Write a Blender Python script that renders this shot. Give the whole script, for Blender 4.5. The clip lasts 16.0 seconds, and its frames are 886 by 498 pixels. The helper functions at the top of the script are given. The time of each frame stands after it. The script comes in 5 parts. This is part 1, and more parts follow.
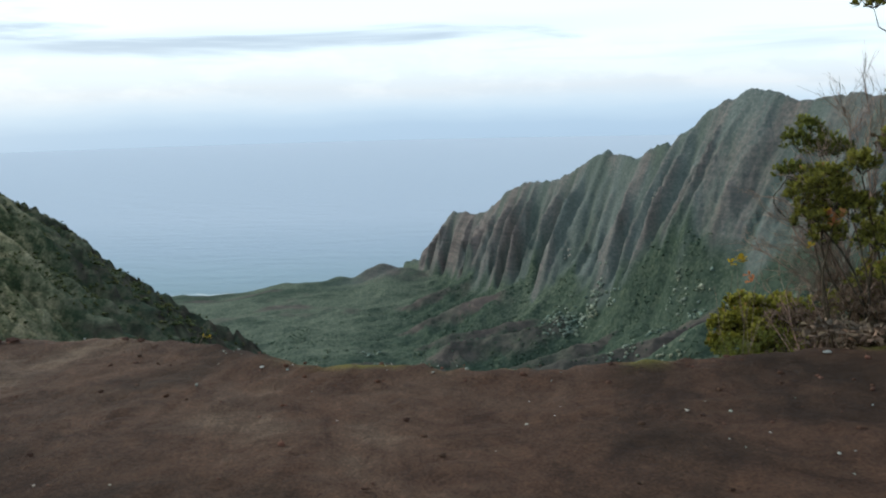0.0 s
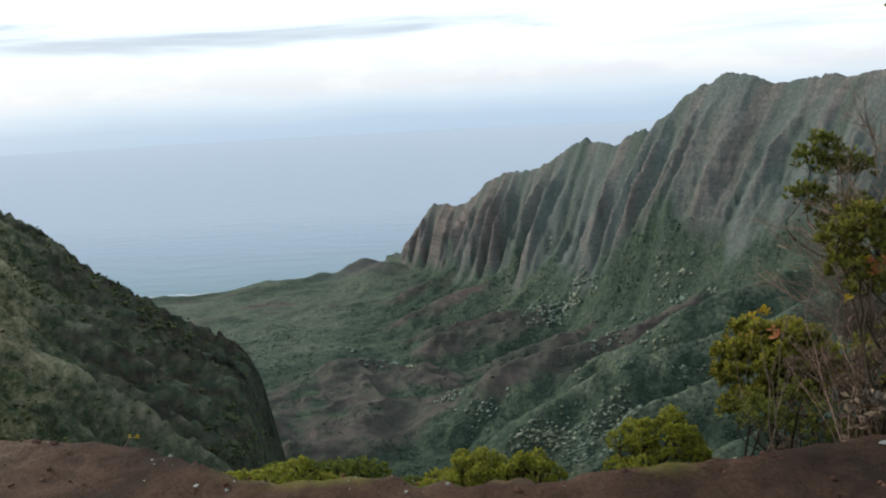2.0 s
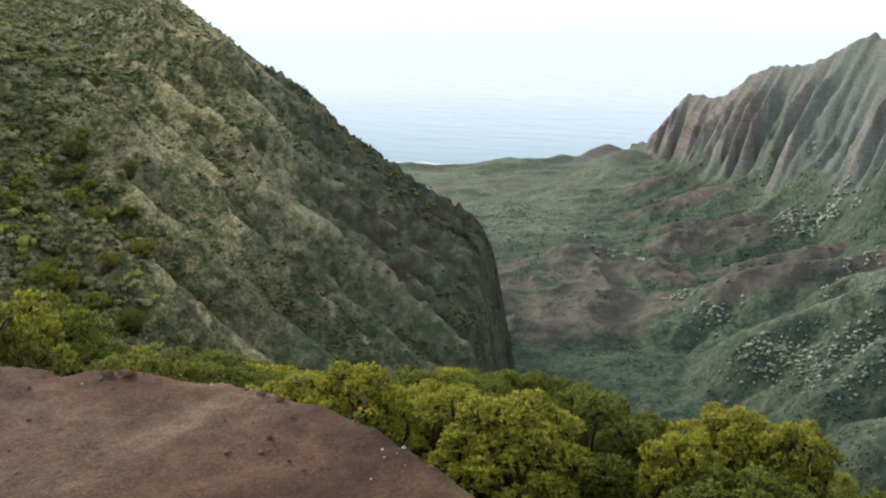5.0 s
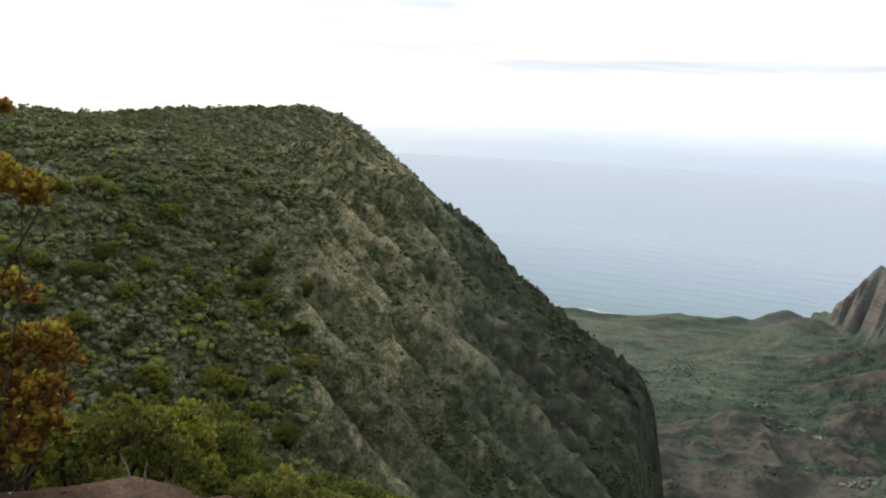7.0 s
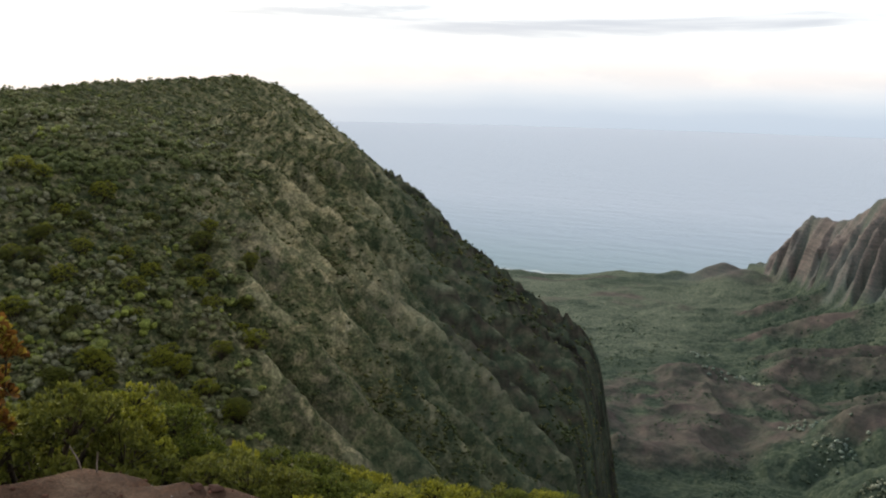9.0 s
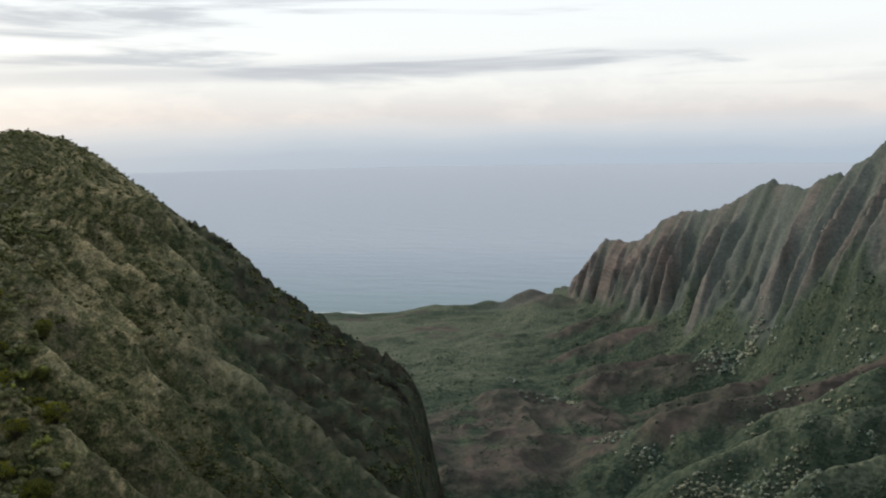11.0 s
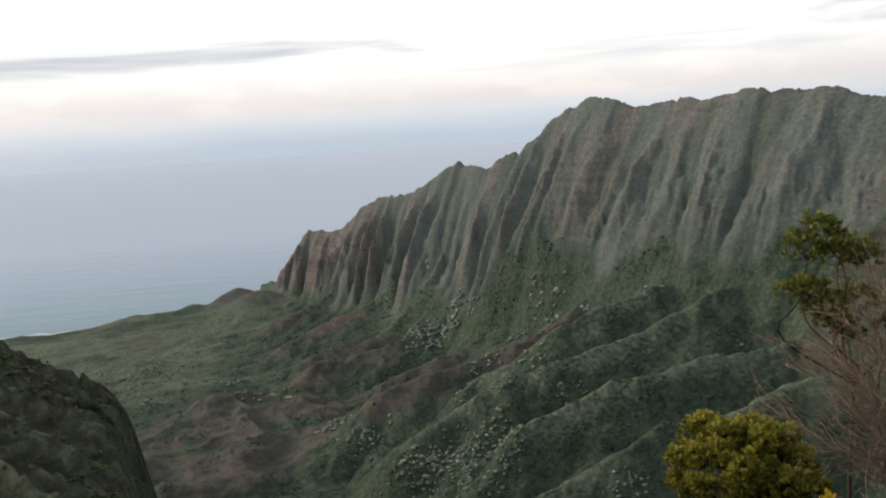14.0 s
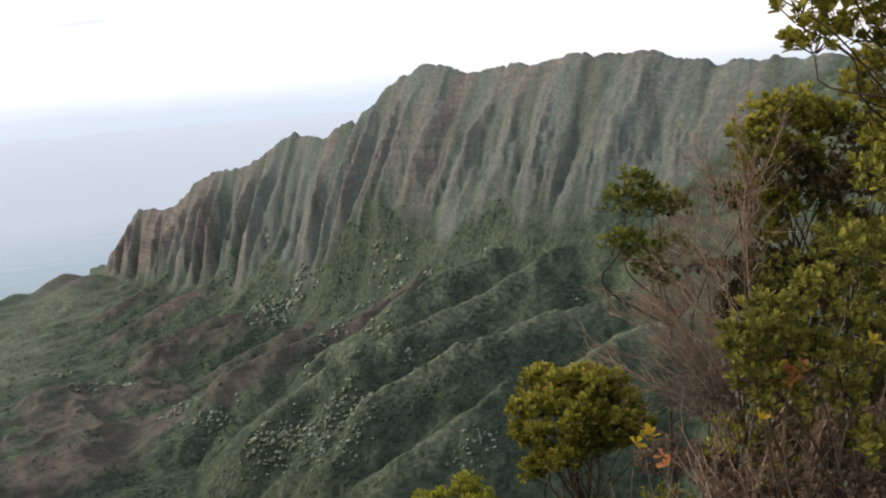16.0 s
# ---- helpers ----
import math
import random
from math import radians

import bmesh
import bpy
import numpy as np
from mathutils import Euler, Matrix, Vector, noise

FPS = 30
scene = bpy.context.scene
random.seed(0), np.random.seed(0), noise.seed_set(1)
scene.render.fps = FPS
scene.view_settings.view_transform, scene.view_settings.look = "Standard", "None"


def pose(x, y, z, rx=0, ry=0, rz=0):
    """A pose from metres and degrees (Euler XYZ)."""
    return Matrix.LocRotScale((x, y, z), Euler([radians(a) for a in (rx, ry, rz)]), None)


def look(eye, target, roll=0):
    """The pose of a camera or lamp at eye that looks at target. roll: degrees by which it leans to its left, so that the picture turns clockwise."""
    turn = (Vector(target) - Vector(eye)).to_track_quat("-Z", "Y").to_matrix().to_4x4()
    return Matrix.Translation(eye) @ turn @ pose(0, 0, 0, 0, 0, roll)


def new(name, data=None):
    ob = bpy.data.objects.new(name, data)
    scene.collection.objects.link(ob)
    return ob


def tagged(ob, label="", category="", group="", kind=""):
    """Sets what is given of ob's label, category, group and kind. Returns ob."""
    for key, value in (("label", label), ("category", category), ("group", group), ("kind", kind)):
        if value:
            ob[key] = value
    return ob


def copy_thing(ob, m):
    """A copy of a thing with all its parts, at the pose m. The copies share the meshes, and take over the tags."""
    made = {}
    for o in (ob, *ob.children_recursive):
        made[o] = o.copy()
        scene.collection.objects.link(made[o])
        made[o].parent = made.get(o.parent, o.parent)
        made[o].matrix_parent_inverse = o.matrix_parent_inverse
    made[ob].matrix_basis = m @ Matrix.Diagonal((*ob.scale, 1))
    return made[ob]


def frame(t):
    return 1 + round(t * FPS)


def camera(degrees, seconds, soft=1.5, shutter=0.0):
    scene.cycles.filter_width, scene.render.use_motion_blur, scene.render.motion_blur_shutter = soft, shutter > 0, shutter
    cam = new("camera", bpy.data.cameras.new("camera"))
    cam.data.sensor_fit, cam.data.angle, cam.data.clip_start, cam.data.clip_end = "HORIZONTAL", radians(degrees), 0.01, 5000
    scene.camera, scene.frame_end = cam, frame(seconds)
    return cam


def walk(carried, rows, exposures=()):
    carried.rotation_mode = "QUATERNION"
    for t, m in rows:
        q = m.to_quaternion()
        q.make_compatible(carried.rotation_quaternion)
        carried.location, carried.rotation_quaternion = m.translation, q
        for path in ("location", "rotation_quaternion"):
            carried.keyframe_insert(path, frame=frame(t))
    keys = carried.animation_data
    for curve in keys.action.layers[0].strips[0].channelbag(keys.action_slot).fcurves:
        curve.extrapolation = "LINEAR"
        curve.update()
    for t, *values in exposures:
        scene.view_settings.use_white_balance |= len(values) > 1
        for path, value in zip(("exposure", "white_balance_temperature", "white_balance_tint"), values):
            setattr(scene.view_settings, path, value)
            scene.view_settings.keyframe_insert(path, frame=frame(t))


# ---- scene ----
cam = camera(54.27, 16.0, soft=2.1)

# ---- camera path: seconds, place, yaw, pitch, roll ----
PATH = [
    (0.0, 0.0, 0.0, 0.0, 0.0, -9.6, -1.31), (0.5, -0.02, 0.293, 0.107, -5.84, -9.72, -2.87),
    (1.0, -0.02, 0.516, 0.163, -5.86, -9.79, -3.65), (1.5, 0.04, 0.777, 0.219, -3.72, -9.64, -3.0),
    (2.0, 0.066, 0.925, 0.252, -1.21, -10.18, -2.88), (2.5, 0.014, 1.113, 0.264, 2.25, -10.83, -2.15),
    (3.0, -0.094, 1.304, 0.298, 2.22, -14.22, -0.68), (3.5, -0.165, 1.472, 0.303, 5.63, -18.0, 0.72),
    (3.7, -0.175, 1.547, 0.308, 7.36, -18.7, 0.66), (5.8, -0.299, 2.092, 0.428, 18.87, -14.1, 0.27),
    (6.0, -0.301, 2.096, 0.430, 19.92, -12.34, 0.79), (6.5, -0.293, 2.085, 0.437, 22.5, -9.25, 1.72),
    (7.0, -0.251, 2.084, 0.445, 26.33, -8.51, 3.12), (7.5, -0.213, 2.070, 0.445, 29.57, -8.46, 3.01),
    (8.0, -0.216, 2.064, 0.449, 27.56, -8.25, 2.44), (8.5, -0.270, 2.064, 0.46, 24.78, -10.99, 1.68),
    (10.8, -0.271, 2.293, 0.591, 11.86, -7.72, -0.9), (11.0, -0.264, 2.318, 0.593, 9.99, -7.81, -0.94),
    (11.5, -0.235, 2.391, 0.592, 6.12, -8.1, -0.97), (12.0, -0.198, 2.468, 0.592, 3.15, -8.61, -1.62),
    (12.5, -0.158, 2.545, 0.592, 0.37, -8.97, -2.26), (13.0, -0.118, 2.617, 0.592, -2.36, -8.84, -2.11),
    (13.5, -0.081, 2.678, 0.592, -5.59, -8.83, -3.01), (14.0, -0.051, 2.72, 0.592, -9.59, -9.03, -3.34),
    (14.5, -0.035, 2.729, 0.589, -13.59, -9.25, -3.49), (15.0, -0.030, 2.705, 0.589, -17.58, -9.43, -3.12),
    (15.5, -0.015, 2.694, 0.588, -20.58, -9.72, -3.99), (16.0, -0.014, 2.685, 0.575, -20.02, -11.77, -4.39),
]
EXPOSURES = [(0.0, -0.05, 5470, -2), (0.5, -0.08, 5580, -1), (1.0, -0.03, 5660, 0), (1.5, -0.03, 5700, 1), (2.5, 0.06, 5850, 2), (3.0, 0.22, 5950, 4), (3.5, 0.72, 6080, 8), (6.0, 0.88, 6250, 5), (6.5, 0.55, 6250, 5),
             (7.0, 0.24, 6250, 5), (8.5, 0.16, 6350, 7), (11.0, -0.27, 6320, 6), (13.0, -0.28, 6370, 7), (14.0, -0.1, 6400, 8), (15.0, 0.12, 6450, 9), (16.0, 0.35, 6450, 10)]
walk(cam, [(t, pose(x, y, z, 90 + p, 0, a) @ pose(0, 0, 0, 0, 0, r)) for t, x, y, z, a, p, r in PATH], EXPOSURES)

# ---- world: hazy evening sky with thin cloud sheets ----
SUN_AZ, SUN_EL = -52.0, 14.0          # degrees clockwise from the view ahead, and above the horizon


def nodes_of(holder):
    holder.use_nodes = True
    nt = holder.node_tree
    nt.nodes.clear()
    return nt, nt.nodes, nt.links


def node(nt, kind, values=None, **props):
    n = nt.nodes.new(kind)
    for k, v in props.items():
        if k == "operation":
            n.operation = v
        elif k == "data_type":
            n.data_type = v
        elif k == "blend_type":
            n.blend_type = v
        elif k == "attribute_name":
            n.attribute_name = v
        elif k == "distance":
            n.inputs["Distance"].default_value = v
    for k, v in (values or {}).items():
        n.inputs[k].default_value = v
    return n


def ramp(nt, stops, smooth=False):
    n = nt.nodes.new("ShaderNodeValToRGB")
    r = n.color_ramp
    if smooth:
        r.interpolation = "EASE"
    while len(r.elements) < len(stops):
        r.elements.new(0.5)
    for e, (p, c) in zip(r.elements, stops):
        e.position = p
        e.color = (*c, 1) if len(c) == 3 else c
    return n


world = bpy.data.worlds.new("sky")
scene.world = world
nt, N, L = nodes_of(world)
sky = N.new("ShaderNodeTexSky")
sky.sky_type, sky.sun_disc = "NISHITA", False
sky.sun_elevation, sky.sun_rotation = radians(SUN_EL), radians(SUN_AZ)
sky.air_density, sky.dust_density, sky.altitude = 1.0, 3.0, 1200
geo = N.new("ShaderNodeTexCoord")
sep = N.new("ShaderNodeSeparateXYZ")
L.new(geo.outputs["Generated"], sep.inputs[0])
# haze and cloud brightness by height above the horizon (z of the direction, -0.06 to 0.34)
span = node(nt, "ShaderNodeMapRange", {"From Min": -0.06, "From Max": 0.34})
wob = node(nt, "ShaderNodeTexNoise", {"Scale": 5.0, "Detail": 5.0, "Roughness": 0.6})
wmap = node(nt, "ShaderNodeMapping", {"Scale": (1.0, 1.0, 5.0)})
L.new(geo.outputs["Generated"], wmap.inputs[0])
L.new(wmap.outputs[0], wob.inputs["Vector"])
wadd = node(nt, "ShaderNodeMath", {1: 0.022, 2: -0.011}, operation="MULTIPLY_ADD")
L.new(wob.outputs["Fac"], wadd.inputs[0])
zed = node(nt, "ShaderNodeMath", operation="ADD")
L.new(sep.outputs["Z"], zed.inputs[0])
L.new(wadd.outputs[0], zed.inputs[1])
L.new(zed.outputs[0], span.inputs["Value"])
band = ramp(nt, [(0.0, (0.565, 0.645, 0.765)), (0.085, (0.635, 0.705, 0.815)), (0.125, (0.76, 0.81, 0.89)), (0.155, (0.90, 0.90, 0.935)),
                 (0.195, (1.09, 0.99, 0.95)), (0.29, (1.26, 1.22, 1.18)), (0.5, (1.25, 1.26, 1.27)), (1.0, (1.05, 1.10, 1.17))])
L.new(span.outputs[0], band.inputs[0])
# long thin grey cloud streaks
smap = node(nt, "ShaderNodeMapping", {"Scale": (1.2, 1.2, 16.0), "Rotation": (0.02, 0.03, 0.4)})
L.new(geo.outputs["Generated"], smap.inputs[0])
streak = node(nt, "ShaderNodeTexNoise", {"Scale": 2.1, "Detail": 6.0, "Roughness": 0.55, "Distortion": 0.4})
L.new(smap.outputs[0], streak.inputs["Vector"])
smask = ramp(nt, [(0.50, (0, 0, 0)), (0.66, (0.75, 0.75, 0.75))], True)
L.new(streak.outputs["Fac"], smask.inputs[0])
low = node(nt, "ShaderNodeMapRange", {"From Min": 0.035, "From Max": 0.075})
L.new(sep.outputs["Z"], low.inputs["Value"])
sm = node(nt, "ShaderNodeMath", operation="MULTIPLY")
L.new(smask.outputs[0], sm.inputs[0])
L.new(low.outputs[0], sm.inputs[1])
mixs = node(nt, "ShaderNodeMix", {"B": (0.60, 0.62, 0.70, 1)}, data_type="RGBA")
L.new(sm.outputs[0], mixs.inputs["Factor"])
L.new(band.outputs[0], mixs.inputs["A"])
# one long grey-lavender cloud bar that climbs slowly to the right
az_ = node(nt, "ShaderNodeMath", operation="ARCTAN2")
L.new(sep.outputs["X"], az_.inputs[0])
L.new(sep.outputs["Y"], az_.inputs[1])
mid_ = node(nt, "ShaderNodeMath", {1: 0.030, 2: 0.078}, operation="MULTIPLY_ADD")
L.new(az_.outputs[0], mid_.inputs[0])
fray = node(nt, "ShaderNodeMath", {1: 0.030, 2: -0.015}, operation="MULTIPLY_ADD")
L.new(streak.outputs["Fac"], fray.inputs[0])
off = node(nt, "ShaderNodeMath", operation="SUBTRACT")
L.new(sep.outputs["Z"], off.inputs[0])
L.new(mid_.outputs[0], off.inputs[1])
off2 = node(nt, "ShaderNodeMath", operation="ADD")
L.new(off.outputs[0], off2.inputs[0])
L.new(fray.outputs[0], off2.inputs[1])
gap = node(nt, "ShaderNodeMath", operation="ABSOLUTE")
L.new(off2.outputs[0], gap.inputs[0])
core = node(nt, "ShaderNodeMapRange", {"From Min": 0.017, "From Max": 0.002})
core.interpolation_type = "SMOOTHSTEP"
L.new(gap.outputs[0], core.inputs["Value"])
fade = node(nt, "ShaderNodeMapRange", {"From Min": 0.35, "From Max": -0.35, "To Max": 0.45})
L.new(az_.outputs[0], fade.inputs["Value"])
bar = node(nt, "ShaderNodeMath", operation="MULTIPLY")
L.new(core.outputs[0], bar.inputs[0])
L.new(fade.outputs[0], bar.inputs[1])
mixb = node(nt, "ShaderNodeMix", {"B": (0.58, 0.59, 0.68, 1)}, data_type="RGBA")
L.new(bar.outputs[0], mixb.inputs["Factor"])
L.new(mixs.outputs["Result"], mixb.inputs["A"])
# soft heaped clouds low over the horizon
pmap = node(nt, "ShaderNodeMapping", {"Scale": (1.0, 1.0, 3.0), "Location": (3.1, 1.7, 0.4)})
L.new(geo.outputs["Generated"], pmap.inputs[0])
puff = node(nt, "ShaderNodeTexNoise", {"Scale": 10.0, "Detail": 6.0, "Roughness": 0.6})
L.new(pmap.outputs[0], puff.inputs["Vector"])
pmask = ramp(nt, [(0.42, (0.22, 0.22, 0.22)), (0.60, (0, 0, 0))], True)
L.new(puff.outputs["Fac"], pmask.inputs[0])
pzone = ramp(nt, [(0.14, (0, 0, 0)), (0.19, (1, 1, 1)), (0.27, (0.6, 0.6, 0.6)), (0.36, (0, 0, 0))], True)
L.new(span.outputs[0], pzone.inputs[0])
pm = node(nt, "ShaderNodeMath", operation="MULTIPLY")
L.new(pmask.outputs[0], pm.inputs[0])
L.new(pzone.outputs[0], pm.inputs[1])
mixp = node(nt, "ShaderNodeMix", {"B": (0.66, 0.69, 0.77, 1)}, data_type="RGBA")
L.new(pm.outputs[0], mixp.inputs["Factor"])
L.new(mixb.outputs["Result"], mixp.inputs["A"])
# the sky dims towards the zenith, as it does when the sun stands low
bg_cloud = N.new("ShaderNodeBackground")
L.new(mixp.outputs["Result"], bg_cloud.inputs["Color"])
dome = node(nt, "ShaderNodeMapRange", {"From Min": 0.25, "From Max": 0.8, "To Min": 1.0, "To Max": 0.62})
L.new(sep.outputs["Z"], dome.inputs["Value"])
# and away from the sunset, on the side of the coming night
west = node(nt, "ShaderNodeVectorMath", {1: (math.sin(radians(SUN_AZ)), math.cos(radians(SUN_AZ)), 0.0)}, operation="DOT_PRODUCT")
L.new(geo.outputs["Generated"], west.inputs[0])
dusk = node(nt, "ShaderNodeMapRange", {"From Min": -0.9, "From Max": 0.25, "To Min": 0.66, "To Max": 1.0})
dusk.interpolation_type = "SMOOTHSTEP"
L.new(west.outputs["Value"], dusk.inputs["Value"])
domes = node(nt, "ShaderNodeMath", operation="MULTIPLY")
L.new(dome.outputs[0], domes.inputs[0])
L.new(dusk.outputs[0], domes.inputs[1])
L.new(domes.outputs[0], bg_cloud.inputs["Strength"])
bg_sky = node(nt, "ShaderNodeBackground", {"Strength": 0.08})
L.new(sky.outputs[0], bg_sky.inputs["Color"])
mixw = node(nt, "ShaderNodeMixShader", {0: 0.92})
L.new(bg_sky.outputs[0], mixw.inputs[1])
L.new(bg_cloud.outputs[0], mixw.inputs[2])
outw = N.new("ShaderNodeOutputWorld")
L.new(mixw.outputs[0], outw.inputs[0])

sun = new("sun", bpy.data.lights.new("sun", "SUN"))
sun.data.energy, sun.data.angle, sun.data.color = 2.4, radians(14), (1.0, 0.84, 0.66)
sx, sy = math.sin(radians(SUN_AZ)), math.cos(radians(SUN_AZ))
sun.matrix_world = look((300 * sx, 300 * sy, 300 * math.tan(radians(SUN_EL))), (0, 0, 0))


# ---- noise on arrays ----
def lattice(ix, iy, seed):
    h = (ix.astype(np.int64) * 374761393 + iy.astype(np.int64) * 668265263 + seed * 982451653) & 0xFFFFFFFF
    h = ((h ^ (h >> 13)) * 1274126177) & 0xFFFFFFFF
    return ((h ^ (h >> 16)) & 0xFFFF) / 65535.0


def vnoise(x, y, seed=0):
    """Smooth noise, 0 to 1, one cell per unit."""
    ix, iy = np.floor(x), np.floor(y)
    fx, fy = x - ix, y - iy
    fx, fy = fx * fx * fx * (fx * (fx * 6 - 15) + 10), fy * fy * fy * (fy * (fy * 6 - 15) + 10)
    a, b = lattice(ix, iy, seed), lattice(ix + 1, iy, seed)
    c, d = lattice(ix, iy + 1, seed), lattice(ix + 1, iy + 1, seed)
    return (a + (b - a) * fx) * (1 - fy) + (c + (d - c) * fx) * fy


def fbm(x, y, seed=0, octaves=4):
    out, amp, total = 0.0, 1.0, 0.0
    for k in range(octaves):
        out = out + amp * (vnoise(x * 2 ** k + 17.3 * k, y * 2 ** k - 9.1 * k, seed + k) - 0.5)
        total += amp
        amp *= 0.5
    return out / total * 2


def ridged(x, y, seed=0, octaves=3):
    """Sharp crests at 1, hollows at 0."""
    out, amp, total = 0.0, 1.0, 0.0
    for k in range(octaves):
        n = 1 - np.abs(2 * vnoise(x * 2 ** k + 5.7 * k, y * 2 ** k + 3.1 * k, seed + k) - 1)
        out = out + amp * n
        total += amp
        amp *= 0.45
    return out / total


def smoothstep(a, b, x):
    t = np.clip((x - a) / (b - a), 0, 1)
    return t * t * (3 - 2 * t)


def ribbing(u, v, seed):
    """Sharp-crested ribs, one per unit of u, uneven in spacing and strength: 1 on the crest, 0 in the gully."""
    w = u + 0.85 * fbm(u * 0.55, v * 0.35, seed, 2)
    i = np.floor(w)
    tri = 1 - np.abs(2 * (w - i) - 1)
    part = 0.45 + 0.55 * vnoise(i * 3.7 + 0.5, v, seed + 5)
    return 0.5 + (tri - 0.5) * part


def smax(a, b, k):
    h = np.clip(0.5 + 0.5 * (a - b) / k, 0, 1)
    return b + (a - b) * h + k * h * (1 - h)


# ---- the lie of the land ----
SEA = -200.0
DIRT_Z = -1.40
# sea cliff ridge: metres along a straight line from its seaward tip, crest height
RIDGE_S = [-200, -143, -78, -41, -3, 20, 51, 90, 121, 160, 195, 222, 256, 281, 285, 294, 311, 321, 337, 350, 361, 383, 395, 412, 425, 441, 458, 484, 525, 539, 564, 582, 592, 616, 628, 660, 760]
RIDGE_Z = [-205, -186, -157, -134, -111, -109, -107, -98, -82, -68, -65, -59, -44, -36, -38, -39, -38, -42, -34, -29, -31, -17, -8, -1, 4, 2, -3, -1.4, 0.8, 2.6, 1, 2, -1, -5, -3.5, -7, -6]
RIDGE_P, RIDGE_U, RIDGE_N = (13.0, 880.0), (0.366, -0.931), (-0.931, -0.366)
# rim from the canyon cliff round behind the lookout: bearing, elevation and range of the crest seen from the lookout, slope of the inner face
RIM_FAR = [(-9.5, -24.0, 350, 1.5), (-11.4, -19.6, 342, 1.5), (-12.6, -16.8, 342, 1.4), (-14.2, -14.8, 334, 1.3), (-16.0, -13.7, 328, 1.2), (-18.2, -12.4, 318, 1.1),
           (-21.2, -10.7, 306, 1.05), (-22.8, -8.9, 300, 1.05), (-24.3, -8.6, 296, 1.0), (-25.2, -6.5, 290, 0.95), (-27.3, -5.3, 283, 0.95), (-29.7, -3.5, 276, 0.9),
           (-31.2, -1.1, 272, 0.9), (-33.2, 0.1, 268, 0.85), (-35.0, 0.6, 262, 0.75), (-41.0, 0.2, 245, 0.45), (-47.6, -0.5, 222, 0.2), (-54.0, -0.6, 205, 0.12)]
RIM_NEAR = [(-205, 70, -1, 0.12), (-180, 0, 2, 0.12), (-100, -45, 3, 0.35), (-40, -30, 0, 0.6), (-14, -4, -1.6, 0.6), (-4.2, 4.6, -1.7, 0.6), (0, 4.2, -1.75, 0.75), (5.5, 4.4, -1.7, 0.75),
            (16, 0, 0, 0.7), (60, -20, 4, 0.6), (150, 0, 5, 0.6), (230, 80, 0, 0.7), (262, 190, -6, 0.8), (254, 266, -8, 0.9)]
RIM = [(r * math.cos(radians(e)) * math.sin(radians(b)), r * math.cos(radians(e)) * math.cos(radians(b)), r * math.sin(radians(e)), k)
       for b, e, r, k in RIM_FAR] + RIM_NEAR


# crests of the spurs that run out from the foot of the sea cliff; the seaward ones are bare and brown
GREEN_SPURS = [[(225, 380, -55), (200, 370, -76), (155, 368, -84), (115, 370, -96), (75, 385, -125), (40, 400, -170)],
               [(225, 345, -62), (205, 338, -76), (165, 340, -85), (125, 343, -102), (85, 346, -110), (48, 350, -130), (15, 362, -172)],
               [(215, 290, -75), (176, 287, -91), (145, 291, -94), (110, 294, -102), (78, 298, -114), (62, 306, -128), (40, 320, -160), (15, 335, -175)],
               [(185, 236, -80), (127, 244, -98), (99, 247, -105), (70, 250, -120), (40, 262, -155), (15, 280, -178)]]
BROWN_SPURS = [[(12, 850, -165), (-25, 850, -175), (-60, 852, -186)], [(38, 740, -140), (20, 739, -152), (-15, 741, -166), (-50, 745, -184)],
               [(75, 652, -125), (54, 652, -139), (10, 654, -157), (-40, 660, -180)], [(135, 588, -118), (118, 585, -131), (65, 588, -150), (5, 595, -162), (-30, 600, -178)],
               [(155, 535, -108), (95, 547, -134), (48, 550, -148), (5, 556, -156), (-25, 560, -176)], [(165, 490, -98), (152, 485, -104), (110, 490, -131), (42, 500, -156), (5, 508, -176)],
               [(190, 440, -85), (150, 430, -100), (102, 408, -116), (62, 412, -127), (35, 418, -136), (0, 425, -168)]]


def spur_height(x, y):
    """Height of the spurs, distance from the crest that stands highest, and whether that spur is green."""
    best = np.full(x.shape, -1e9)
    dist, green = np.full(x.shape, 99.0), np.zeros(x.shape)
    for line, k, g in [(sp, 0.92, 1.0) for sp in GREEN_SPURS] + [(sp, 0.62, 0.0) for sp in BROWN_SPURS]:
        for (x0, y0, z0), (x1, y1, z1) in zip(line[:-1], line[1:]):
            dx, dy = x1 - x0, y1 - y0
            t = np.clip(((x - x0) * dx + (y - y0) * dy) / (dx * dx + dy * dy), 0, 1)
            d = np.hypot(x - x0 - t * dx, y - y0 - t * dy)
            h = z0 + (z1 - z0) * t - k * (np.sqrt(d * d + 0.8) - 0.9)
            m = h > best
            best, dist, green = np.where(m, h, best), np.where(m, d, dist), np.where(m, g, green)
    return best, dist, green


